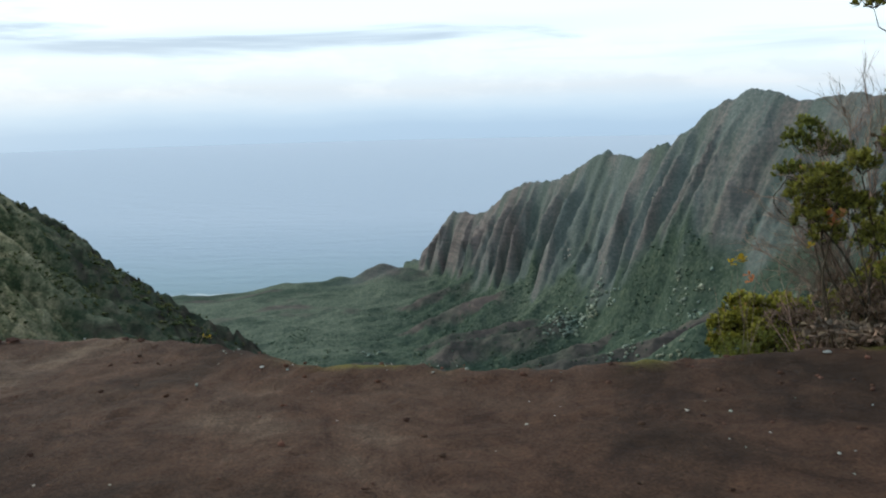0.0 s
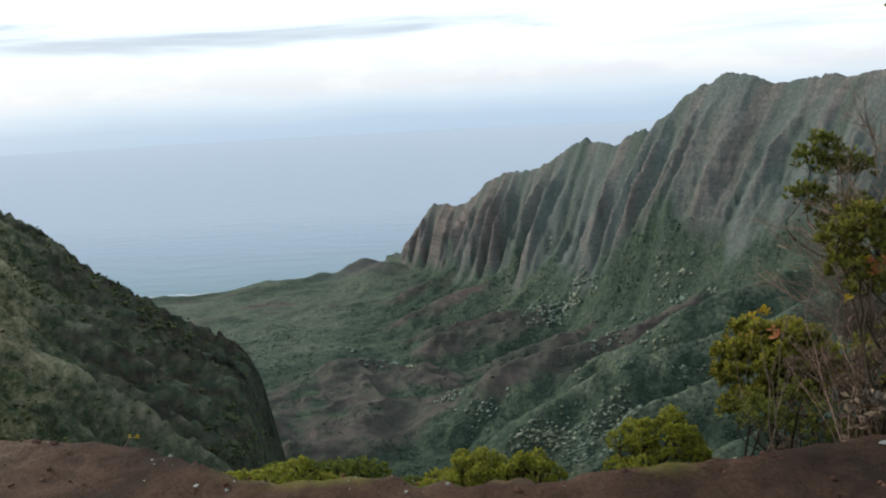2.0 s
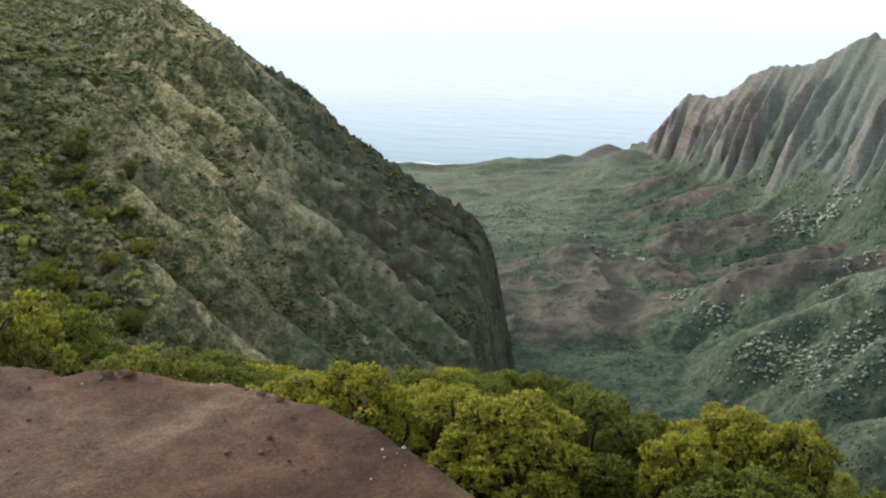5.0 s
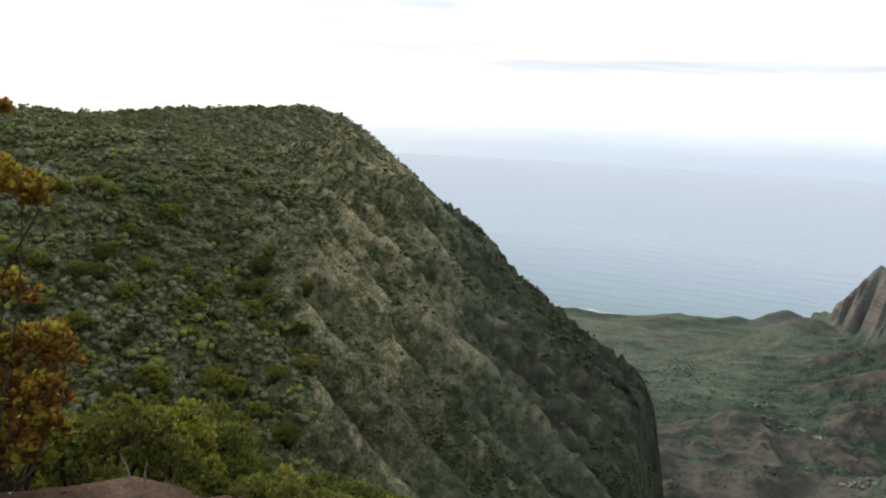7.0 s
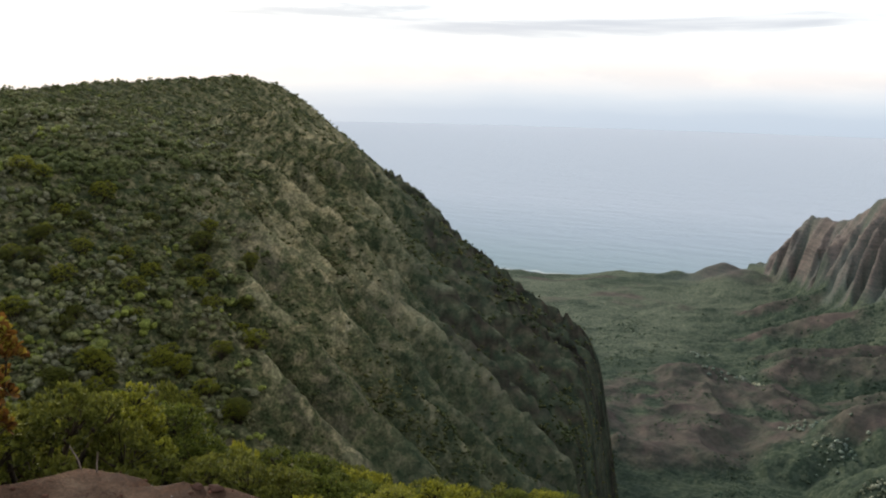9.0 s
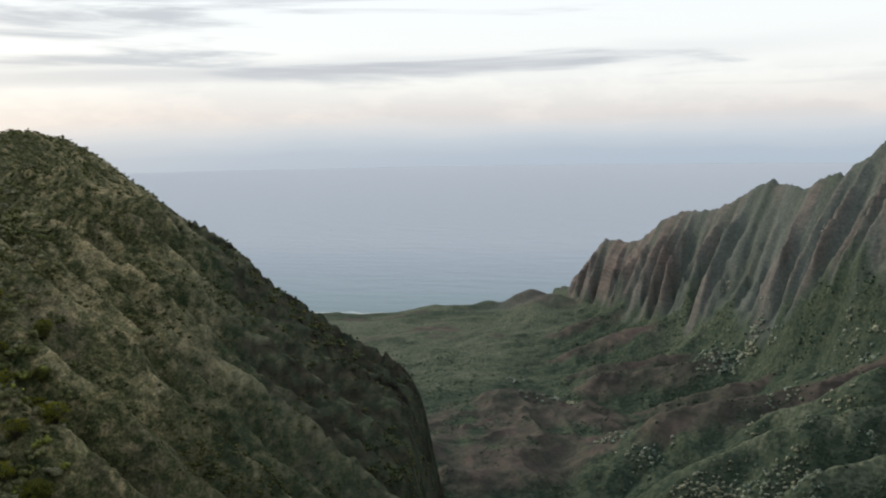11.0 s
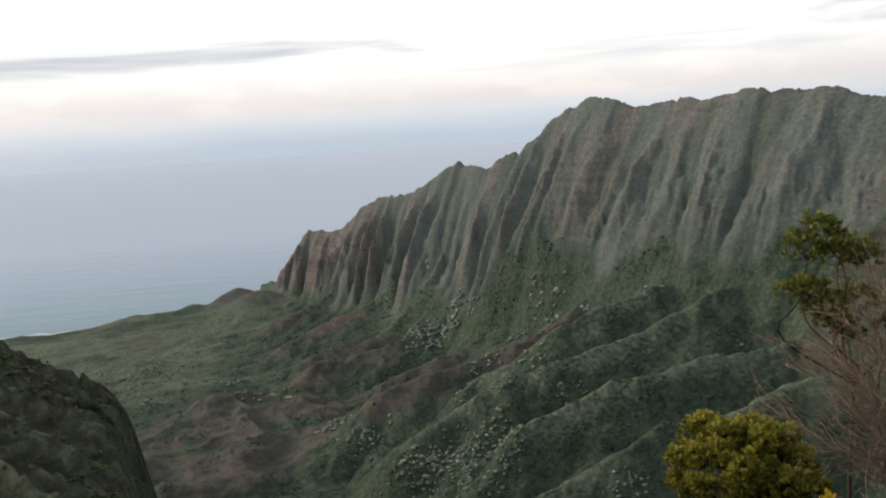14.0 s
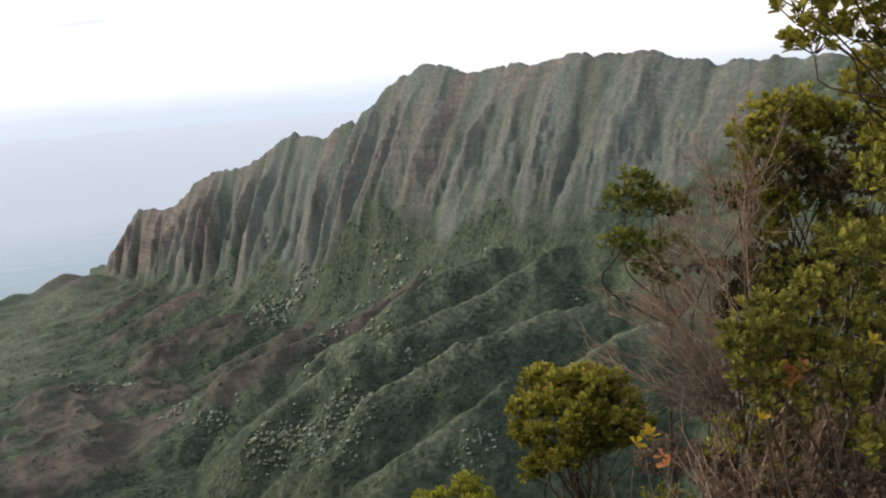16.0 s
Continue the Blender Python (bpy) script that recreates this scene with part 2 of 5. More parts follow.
def rim_height(x, y):
    """Height of the rim's flanks, and the slope of the flank that stands highest at each place."""
    best = np.full(x.shape, -1e9)
    slope, dist = np.zeros(x.shape), np.zeros(x.shape)
    for (x0, y0, z0, k0), (x1, y1, z1, k1) in zip(RIM[:-1], RIM[1:]):
        dx, dy = x1 - x0, y1 - y0
        ln = math.hypot(dx, dy)
        t = np.clip(((x - x0) * dx + (y - y0) * dy) / ln ** 2, 0, 1)
        d = np.hypot(x - x0 - t * dx, y - y0 - t * dy)
        k = k0 + (k1 - k0) * t
        back = math.hypot(x0, y0) > 190          # beyond the rim the land falls away; behind the lookout it is level
        inside = (dx * (y - y0) - dy * (x - x0) > 0) | ((y > 3) & (not back))
        fall = np.where(inside, k * d + 0.6 * np.maximum(d - 75, 0), d * (0.9 if back else 0.1))
        h = z0 + (z1 - z0) * t - fall
        m = h > best
        best, slope, dist = np.where(m, h, best), np.where(m, k, slope), np.where(m, d, dist)
    return best, slope, dist


def land(x, y):
    """Height of the ground and the masks of what covers it: rock, grass, brush."""
    x, y = np.asarray(x, float), np.asarray(y, float)
    r = np.hypot(x, y)
    # canyon rim, with cleft ribs that run down its face
    h1, slope, d = rim_height(x, y)
    along, down = 0.57 * x + 0.82 * y, 0.82 * x - 0.57 * y
    bearing = np.degrees(np.arctan2(x, y))
    face = smoothstep(-43, -33, bearing) * smoothstep(2, -8, bearing) * smoothstep(45, 110, r) * smoothstep(6, 45, d)
    warp = fbm(x / 40, y / 40, 11) * 9 + fbm(x / 13, y / 13, 13) * 3
    ribs = ridged((along + warp - 0.40 * down) / 40, down / 150 + 3, 21, 2)
    phase = (along + warp - 0.50 * down) / 10.5
    line = 1 - np.abs(2 * (phase - np.floor(phase)) - 1)
    line = line * (0.55 + 0.45 * vnoise(np.floor(phase) * 3.7 + 0.5, down / 28, 31)) + 0.12 * fbm(x / 7, y / 7, 33)
    line2 = ridged((along + warp * 1.4 - 0.50 * down) / 3.6, down / 22, 32, 2)
    far = smoothstep(25, 90, r)
    h1 = h1 + far * (face * (8 * (ribs - 0.76) + 7.5 * (line - 0.45) + 2.2 * (line2 - 0.6)) + (1 - face) * smoothstep(6, 45, d) * 4.5 * fbm(x / 30, y / 30, 41))
    # ledges of the canyon cliff end
    ledge = smoothstep(0.7, 1.0, slope) * smoothstep(6, 20, d)
    bedded = smoothstep(-3.5, 3.5, bearing + 29.0 + 0.5 * np.degrees(np.arctan2(h1, r)) + 4 * fbm(x / 18, y / 18, 46)) * smoothstep(110, 150, r) * smoothstep(30, 12, bearing) * smoothstep(6, 20, d)
    ledge = np.maximum(ledge, 0.9 * bedded)
    bed = (h1 + 4 * fbm(x / 30, y / 30, 44)) / 3.6
    step = bed - np.floor(bed)
    strata = np.cos(2 * math.pi * step)
    h1 = h1 + ledge * 3.6 * 0.6 * (smoothstep(0.25, 0.75, step) - step)
    h1 = h1 + far * 0.9 * fbm(x / 5, y / 5, 51)
    # the wall breaks off where the canyon opens into the valley
    h1 = h1 - 75 * smoothstep(-12.9, -7.6, bearing + 1.2 * fbm(h1 / 14, r / 60, 53)) * smoothstep(50, 130, r) * smoothstep(40, 12, bearing)

    # fluted sea cliff ridge
    px, py = x - RIDGE_P[0], y - RIDGE_P[1]
    s, q = px * RIDGE_U[0] + py * RIDGE_U[1], px * RIDGE_N[0] + py * RIDGE_N[1]
    q = q - 7 * fbm(s / 60, s * 0 + 2.2, 55, 2) * smoothstep(20, 60, s)
    cz = np.interp(s, RIDGE_S, RIDGE_Z) + 2.4 * fbm(s / 7, s * 0, 60, 4)
    foot = np.interp(s, [-60, 0, 122, 146, 225, 300, 352, 374, 416, 466, 529, 552, 580, 700], [-184, -172, -160, -154, -141, -125, -121, -109, -83, -76, -73, -66, -60, -52])
    high = np.maximum(cz - foot, 4)
    width = high / 2.1
    q = np.where(q > 0, np.sqrt(q * q + 2.6) - 1.6, q)
    t = q / width
    sw = s + 9 * fbm(s / 55, q / 40, 61) + 2.5 * fbm(s / 14, q / 10, 62) + q * np.interp(s, [60, 300, 480], [-0.5, -0.2, 0.22])
    flute = 0.72 * ribbing(sw / 37, q / 34, 71) + 0.28 * ribbing(sw / 17 + 0.3, q / 18, 77)
    flute2 = ribbing((sw + 2.5 * fbm(s / 9, q / 9, 63)) / 6.3, q / 9, 83)
    cut = (0.24 + 0.76 * smoothstep(0.05, 0.6, t)) * smoothstep(0.0, 0.12, t) * (1 - 0.97 * smoothstep(0.7, 1.15, t))
    wall = cz - high * np.clip(t, 0, 1)
    floor = -188 + 22 * smoothstep(850, 300, y) + 10 * smoothstep(60, 260, x)
    talus_run = np.maximum(q - width, 0)
    talus = foot + (floor - foot) * (1 - np.exp(-talus_run / np.interp(s, [0, 340, 370, 415, 470, 540], [31, 33, 22, 24, 46, 56]))) ** 0.9
    talus = talus + 9 * (ribbing((sw + 0.5 * talus_run) / 33 + 0.2, talus_run / 50, 87) - 0.5) * smoothstep(2, 14, talus_run) * np.exp(-talus_run / 70) * smoothstep(420, 360, s)
    h2 = np.where(t < 1, wall, talus)
    h2 = np.where(q < 0, cz - 1.1 * (np.sqrt(q * q + 2.6) - 1.6), h2)
    h2 = h2 + (q > 0) * cut * np.clip(high / 70, 0.25, 1) * (np.interp(s, [300, 480], [54, 25]) * (flute - np.interp(t, [0, 0.6, 1.0], [0.52, 0.48, 0.42])) + 3.5 * (flute2 - 0.5) + 5 * fbm(s / 12, q / 7, 67))
    bench = (h2 + 3 * fbm(x / 40, y / 40, 68)) / 6.5
    h2 = h2 + 6.5 * 0.45 * (smoothstep(0.2, 0.8, bench - np.floor(bench)) - (bench - np.floor(bench))) * smoothstep(0.2, 0.5, t) * (1 - smoothstep(0.95, 1.15, t)) * (q > 0)
    # long spurs below the cliffs, their flanks cut by small gullies
    wx, wy = x + 6 * fbm(x / 45, y / 45, 91) + 1.2 * fbm(x / 12, y / 12, 92), y + 6 * fbm(x / 45, y / 45, 93) + 1.2 * fbm(x / 12, y / 12, 94)
    sp, crest, lush = spur_height(wx, wy)
    sp = sp - 1.6 * (ridged(x / 26, y / 26, 95, 2) - 0.5)
    rills = ridged((x + 0.35 * y + 6 * fbm(x / 30, y / 30, 96)) / 17, y / 60, 97, 3)
    low2 = h2
    h2 = smax(h2, sp, 2.5)
    reach = (q > 0) * smoothstep(0, 30, talus_run)
    flank = smoothstep(3, 14, crest) * smoothstep(-6, 4, sp - low2)
    h2 = h2 + reach * (flank * 6 * (rills - 0.62) + 1.4 * fbm(x / 16, y / 16, 98))
    on_spur = reach * smoothstep(-3, 5, sp - low2)
    h2 = h2 + (q > 0) * 2.2 * fbm(x / 11, y / 11, 99)

    # valley floor with low brown hills
    base = floor + 5 * fbm(x / 60, y / 60, 101) + 1.2 * fbm(x / 14, y / 14, 103)
    hill = smoothstep(1.25, 0.75, np.hypot((x + 36) / 60, (y - 466) / 84) + 0.35 * fbm(x / 30, y / 30, 105))
    base = base + hill * (4 + 10 * (ridged((x * 0.8 + y * 0.5) / 34 + 0.3, (y - x) / 70, 107, 2) - 0.4) + 4 * (ridged(x / 19 + 0.25 * y / 19, y / 27, 109, 3) - 0.5))
    # coast: low green shelf that ends in a bluff, knoll beside the ridge's nose
    base = base + 4 * smoothstep(650, 880, y) * smoothstep(-260, -120, x)
    for kx, ky, kz, kr in ((-80, 893, 11, 15), (-62, 890, 10, 13), (-112, 900, 7, 18), (-150, 905, 4, 40), (-40, 880, 13, 30), (-35, 838, 9, 55)):
        base = base + kz * np.exp(-(((x - kx) / kr) ** 2 + ((y - ky) / (kr * 0.8)) ** 2))
    h = smax(smax(h1, base, 6), h2, 6)
    coast = 914 + 10 * fbm(x / 60, x * 0, 111) + 6 * smoothstep(-150, -300, x) + 130 * smoothstep(-80, -22, x)
    h = h - 60 * smoothstep(0, 40, y - coast) - 6 * smoothstep(-90, 5, y - coast) * smoothstep(-30, -160, x) - 9 * smoothstep(-45, 10, y - coast) * smoothstep(-205, -255, x)
    h = h - np.maximum(h + 198.5, 0) * smoothstep(-130, -25, y - coast) * smoothstep(-175, -235, x)
    h = np.where(r > 1150, SEA - 20, h)

    # cover
    on2 = smoothstep(-4, 6, h2 - np.maximum(h1, base))
    on1 = smoothstep(-4, 6, h1 - np.maximum(h2, base)) * (1 - on2)
    cliff = on2 * (q > -6) * (1 - smoothstep(0.80, 1.12, t + 0.35 * fbm(x / 20, y / 20, 121)))
    seaward = smoothstep(330, 60, s)
    # rock cover strongest on rib crests, where its tan paints the lit faces
    rock = 0.75 * cliff * np.clip(0.34 + 0.9 * (flute - 0.5) + 0.35 * (flute2 - 0.5) + 0.5 * seaward + 0.6 * fbm(x / 18, y / 18, 122), 0, 1)
    rock = np.maximum(rock, on_spur * on2 * (1 - lush) * smoothstep(30, 5, crest + 10 * fbm(x / 14, y / 14, 123)) * (0.68 + 0.45 * fbm(x / 30, y / 30, 124)))
    rock = np.maximum(rock, hill * np.clip(0.62 + 0.3 * fbm(x / 9, y / 9, 130), 0, 1) * smoothstep(0.18, 0.5, 0.3 * fbm(x / 16, y / 16, 129) + ridged((x * 0.8 + y * 0.5) / 34 + 0.3, (y - x) / 70, 107, 2)))
    rock = np.maximum(rock, 0.7 * smoothstep(0.0, 0.6, fbm(x / 50, y / 38, 125)) * smoothstep(600, 800, y) * (1 - on1))
    rock = np.maximum(rock, 0.7 * np.exp(-(((x + 40) / 70) ** 2 + ((y - 880) / 40) ** 2)) * np.clip(0.8 + 0.8 * fbm(x / 18, y / 18, 127), 0, 1))
    rock = np.maximum(rock, on1 * face * np.clip(0.62 * smoothstep(0.8, 1.15, slope) + 0.55 * fbm(x / 9, y / 9, 126) + 0.12, 0, 1))
    rock = np.maximum(rock, on1 * ledge * smoothstep(-0.1, 0.7, -strata + 0.6 * fbm(x / 12, y / 12, 128)) * 0.85)
    rock = np.maximum(rock, on1 * far * smoothstep(-15.5, -10, bearing) * np.clip(0.3 + 0.9 * fbm(x / 7, h / 7, 140), 0, 1) * smoothstep(120, 200, r))
    rock = np.maximum(rock, on1 * bedded * np.clip(0.48 - 0.36 * strata + 0.45 * fbm(x / 9, y / 9, 142), 0, 1))
    bare = (1 - 0.8 * smoothstep(1.1, 1.4, slope)) * (1 - 0.6 * bedded)
    grass = on1 * face * np.maximum(smoothstep(0.74, 0.84, line + 0.14 * fbm(x / 3, y / 3, 147)), 0.4 * smoothstep(0.84, 0.96, line2)) * (0.6 + 0.4 * smoothstep(-0.2, 0.25, fbm(x / 34, y / 34, 134))) * bare * smoothstep(18, 55, d)
    grass = np.maximum(grass, 0.22 * on1 * face * smoothstep(0.3, 0.75, 0.7 * fbm(x / 20, y / 20, 136) + fbm(x / 3, y / 3, 137)) * bare)
    grass = np.maximum(grass, 0.6 * on2 * on_spur * lush * smoothstep(14, 2, crest + 11 * fbm(x / 18, y / 18, 132)) * np.clip(0.75 + 0.8 * fbm(x / 25, y / 25, 138), 0, 1))
    # valley grass spreads with distance, its pale tone partly painting haze
    grass = np.maximum(grass, (1 - on1) * (1 - 0.55 * on2) * smoothstep(430, 700, y + 40 * fbm(x / 50, y / 50, 139)) * np.clip(0.54 + 0.8 * fbm(x / 60, y / 34, 133), 0, 1) * (1 - cliff))
    grass = np.maximum(grass, 0.3 * np.exp(-(((x + 75) / 45) ** 2 + ((y - 890) / 30) ** 2)))
    grass = np.maximum(grass, 0.55 * on1 * smoothstep(-70, -25, h) * smoothstep(60, 140, r) * np.clip(0.45 + 0.6 * fbm(x / 16, y / 16, 148) + 0.9 * fbm(x / 4, y / 4, 149), 0, 1) * smoothstep(-44, -36, bearing))
    # canyon grass lessens down the slope
    grass = grass * (1 - 0.65 * on1 * smoothstep(-40, -80, h))
    gully = (1 - on1) * (1 - on_spur * smoothstep(22, 8, crest)) * (1 - np.clip(2 * cliff, 0, 1)) + on1 * face * np.maximum(smoothstep(0.5, 0.15, line), 0.35 * ledge * smoothstep(0.1, 0.7, strata))
    # the coastal knoll shares the cliff's haze-lightened colours
    knoll = 0.75 * np.exp(-(((x + 62) / 48) ** 2 + ((y - 888) / 34) ** 2))
    # the dry mask falls off downslope and towards the canyon's open end
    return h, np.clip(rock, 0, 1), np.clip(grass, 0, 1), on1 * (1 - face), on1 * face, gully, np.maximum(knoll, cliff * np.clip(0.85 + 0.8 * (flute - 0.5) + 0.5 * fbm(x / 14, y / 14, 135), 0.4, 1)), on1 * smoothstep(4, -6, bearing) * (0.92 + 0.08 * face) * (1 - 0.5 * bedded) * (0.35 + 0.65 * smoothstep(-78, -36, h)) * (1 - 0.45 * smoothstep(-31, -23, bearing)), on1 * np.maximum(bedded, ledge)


# ---- materials ----
def principled(nt, rough=0.8, spec=0.3):
    b = node(nt, "ShaderNodeBsdfPrincipled", {"Roughness": rough, "Specular IOR Level": spec})
    o = nt.nodes.new("ShaderNodeOutputMaterial")
    nt.links.new(b.outputs[0], o.inputs[0])
    return b


def noise_node(nt, scale, detail=4.0, rough=0.6, coords=None, distortion=0.0):
    n = node(nt, "ShaderNodeTexNoise", {"Scale": scale, "Detail": detail, "Roughness": rough, "Distortion": distortion})
    if coords is not None:
        nt.links.new(coords, n.inputs["Vector"])
    return n


def mix(nt, fac, a, b, blend="MIX"):
    m = node(nt, "ShaderNodeMix", data_type="RGBA", blend_type=blend)
    for sock, v in (("Factor", fac), ("A", a), ("B", b)):
        if isinstance(v, (float, int)):
            m.inputs[sock].default_value = v
        elif isinstance(v, tuple):
            m.inputs[sock].default_value = (*v, 1)
        else:
            nt.links.new(v, m.inputs[sock])
    return m.outputs["Result"]


def land_material():
    m = bpy.data.materials.new("valley_ground")
    nt, N, L = nodes_of(m)
    b = principled(nt, 0.95, 0.03)
    co = N.new("ShaderNodeTexCoord").outputs["Object"]
    big = noise_node(nt, 0.018, 5, 0.6, co)
    mid = noise_node(nt, 0.11, 6, 0.65, co)
    fine = noise_node(nt, 0.55, 6, 0.7, co)
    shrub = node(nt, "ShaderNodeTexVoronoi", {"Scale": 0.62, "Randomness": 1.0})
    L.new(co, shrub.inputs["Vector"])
    green = ramp(nt, [(0.32, (0.032, 0.048, 0.039)), (0.5, (0.062, 0.085, 0.063)), (0.68, (0.117, 0.138, 0.092))])
    L.new(mid.outputs["Fac"], green.inputs[0])
    green2 = ramp(nt, [(0.35, (0.043, 0.060, 0.047)), (0.65, (0.099, 0.120, 0.086))])
    L.new(fine.outputs["Fac"], green2.inputs[0])
    veg = mix(nt, big.outputs["Fac"], green.outputs[0], green2.outputs[0])
    olive = ramp(nt, [(0.36, (0.051, 0.063, 0.032)), (0.46, (0.102, 0.108, 0.056)), (0.54, (0.169, 0.154, 0.087)), (0.66, (0.256, 0.218, 0.136))])
    L.new(fine.outputs["Fac"], olive.inputs[0])
    dry_at = node(nt, "ShaderNodeAttribute", attribute_name="dry")
    patchy = node(nt, "ShaderNodeMapRange", {"From Min": 0.40, "From Max": 0.56, "To Min": 0.94, "To Max": 1.0})
    L.new(mid.outputs["Fac"], patchy.inputs["Value"])
    dr = node(nt, "ShaderNodeMath", operation="MULTIPLY")
    L.new(dry_at.outputs["Fac"], dr.inputs[0])
    L.new(patchy.outputs[0], dr.inputs[1])
    veg = mix(nt, dr.outputs[0], veg, olive.outputs[0])
    grain = noise_node(nt, 2.6, 3, 0.7, co)
    grit = ramp(nt, [(0.36, (0.52, 0.54, 0.52)), (0.5, (1.0, 1.0, 1.0)), (0.64, (1.50, 1.46, 1.40))])
    L.new(grain.outputs["Fac"], grit.inputs[0])
    veg = mix(nt, dry_at.outputs["Fac"], veg, mix(nt, 1.0, veg, grit.outputs[0], "MULTIPLY"))
    # thin cliff cover, paled to blue-grey to paint haze into the colour
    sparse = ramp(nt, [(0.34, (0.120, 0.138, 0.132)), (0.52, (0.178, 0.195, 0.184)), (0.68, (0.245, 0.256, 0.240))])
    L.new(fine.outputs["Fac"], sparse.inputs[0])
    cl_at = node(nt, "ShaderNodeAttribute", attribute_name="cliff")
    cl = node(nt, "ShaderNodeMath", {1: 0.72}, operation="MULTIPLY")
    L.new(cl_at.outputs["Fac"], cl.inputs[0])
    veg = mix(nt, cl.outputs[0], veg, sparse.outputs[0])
    plainer = node(nt, "ShaderNodeMath", {1: -1.1, 2: 0.45}, operation="MULTIPLY_ADD")
    L.new(cl_at.outputs["Fac"], plainer.inputs[0])
    plainer.use_clamp = True
    # shrub cells lighter in the middle, darker towards their rims
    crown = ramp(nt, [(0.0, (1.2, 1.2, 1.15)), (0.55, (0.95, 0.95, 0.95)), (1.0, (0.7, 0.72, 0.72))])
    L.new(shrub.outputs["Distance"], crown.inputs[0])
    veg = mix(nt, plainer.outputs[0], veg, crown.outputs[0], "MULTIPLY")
    sort = N.new("ShaderNodeSeparateColor")
    L.new(shrub.outputs["Color"], sort.inputs[0])
    kinds = ramp(nt, [(0.0, (0.36, 0.46, 0.38)), (0.36, (0.48, 0.60, 0.48)), (0.38, (0.95, 1.0, 0.90)), (0.66, (1.0, 1.0, 1.0)), (0.68, (1.25, 1.2, 1.1)), (1.0, (1.45, 1.35, 1.2))])
    kinds.color_ramp.interpolation = "LINEAR"
    L.new(sort.outputs[0], kinds.inputs[0])
    veg = mix(nt, plainer.outputs[0], veg, kinds.outputs[0], "MULTIPLY")
    stone = ramp(nt, [(0.3, (0.060, 0.054, 0.054)), (0.5, (0.106, 0.091, 0.086)), (0.72, (0.168, 0.136, 0.120))])
    L.new(mid.outputs["Fac"], stone.inputs[0])
    stone2 = mix(nt, 0.45, stone.outputs[0], mix(nt, fine.outputs["Fac"], (0.064, 0.054, 0.049), (0.160, 0.124, 0.100)))
    # cliff rock in the brown-tan of sunlit ribs, light put into the colour
    lit_rock = ramp(nt, [(0.3, (0.108, 0.094, 0.090)), (0.5, (0.174, 0.146, 0.134)), (0.72, (0.255, 0.205, 0.178))])
    L.new(fine.outputs["Fac"], lit_rock.inputs[0])
    stone2 = mix(nt, cl_at.outputs["Fac"], stone2, lit_rock.outputs[0])
    lava = ramp(nt, [(0.34, (0.019, 0.019, 0.014)), (0.52, (0.039, 0.036, 0.027)), (0.70, (0.075, 0.065, 0.048))])
    L.new(fine.outputs["Fac"], lava.inputs[0])
    lava_at = node(nt, "ShaderNodeAttribute", attribute_name="basalt")
    lava_on = node(nt, "ShaderNodeMath", {1: 0.9}, operation="MULTIPLY")
    L.new(lava_at.outputs["Fac"], lava_on.inputs[0])
    beds = node(nt, "ShaderNodeMapping", {"Scale": (0.016, 0.016, 0.36)})
    L.new(co, beds.inputs[0])
    bed = noise_node(nt, 1.0, 5, 0.62, beds.outputs[0], 0.15)
    bands = ramp(nt, [(0.38, (0.40, 0.42, 0.42)), (0.48, (0.95, 0.95, 0.95)), (0.62, (1.55, 1.48, 1.40))])
    L.new(bed.outputs["Fac"], bands.inputs[0])
    lavas = mix(nt, 1.0, lava.outputs[0], bands.outputs[0], "MULTIPLY")
    stone2 = mix(nt, 0.4, stone2, mix(nt, 1.0, stone2, bands.outputs[0], "MULTIPLY"))
    stone2 = mix(nt, lava_on.outputs[0], stone2, lavas)
    # grass colour, lightened and greyed to stand partly for haze over the valley
    hazed_turf = ramp(nt, [(0.35, (0.101, 0.120, 0.090)), (0.55, (0.150, 0.168, 0.122)), (0.75, (0.202, 0.214, 0.160))])
    L.new(fine.outputs["Fac"], hazed_turf.inputs[0])
    rock_at = node(nt, "ShaderNodeAttribute", attribute_name="rock")
    grass_at = node(nt, "ShaderNodeAttribute", attribute_name="grass")

    def broken(at, lo, hi):
        a = node(nt, "ShaderNodeMath", {1: 0.7, 2: -0.35}, operation="MULTIPLY_ADD")
        L.new(fine.outputs["Fac"], a.inputs[0])
        s = node(nt, "ShaderNodeMath", operation="ADD")
        L.new(at.outputs["Fac"], s.inputs[0])
        L.new(a.outputs[0], s.inputs[1])
        r = node(nt, "ShaderNodeMapRange", {"From Min": lo, "From Max": hi})
        L.new(s.outputs[0], r.inputs["Value"])
        return r.outputs[0]

    straw = ramp(nt, [(0.35, (0.235, 0.205, 0.125)), (0.55, (0.345, 0.298, 0.185)), (0.75, (0.44, 0.38, 0.255))])
    L.new(fine.outputs["Fac"], straw.inputs[0])
    sward = mix(nt, dry_at.outputs["Fac"], hazed_turf.outputs[0], straw.outputs[0])
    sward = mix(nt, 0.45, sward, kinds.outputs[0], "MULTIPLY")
    # tussocks and bare gaps between them on the dry slope
    tuft = noise_node(nt, 0.95, 4, 0.75, co)
    tufts = ramp(nt, [(0.36, (0.42, 0.44, 0.40)), (0.47, (0.85, 0.86, 0.82)), (0.55, (1.08, 1.07, 1.04)), (0.66, (1.5, 1.46, 1.40))])
    L.new(tuft.outputs["Fac"], tufts.inputs[0])
    sward = mix(nt, dry_at.outputs["Fac"], sward, mix(nt, 0.9, sward, mix(nt, 1.0, tufts.outputs[0], grit.outputs[0], "MULTIPLY"), "MULTIPLY"))
    veg = mix(nt, dry_at.outputs["Fac"], veg, mix(nt, 0.7, veg, tufts.outputs[0], "MULTIPLY"))
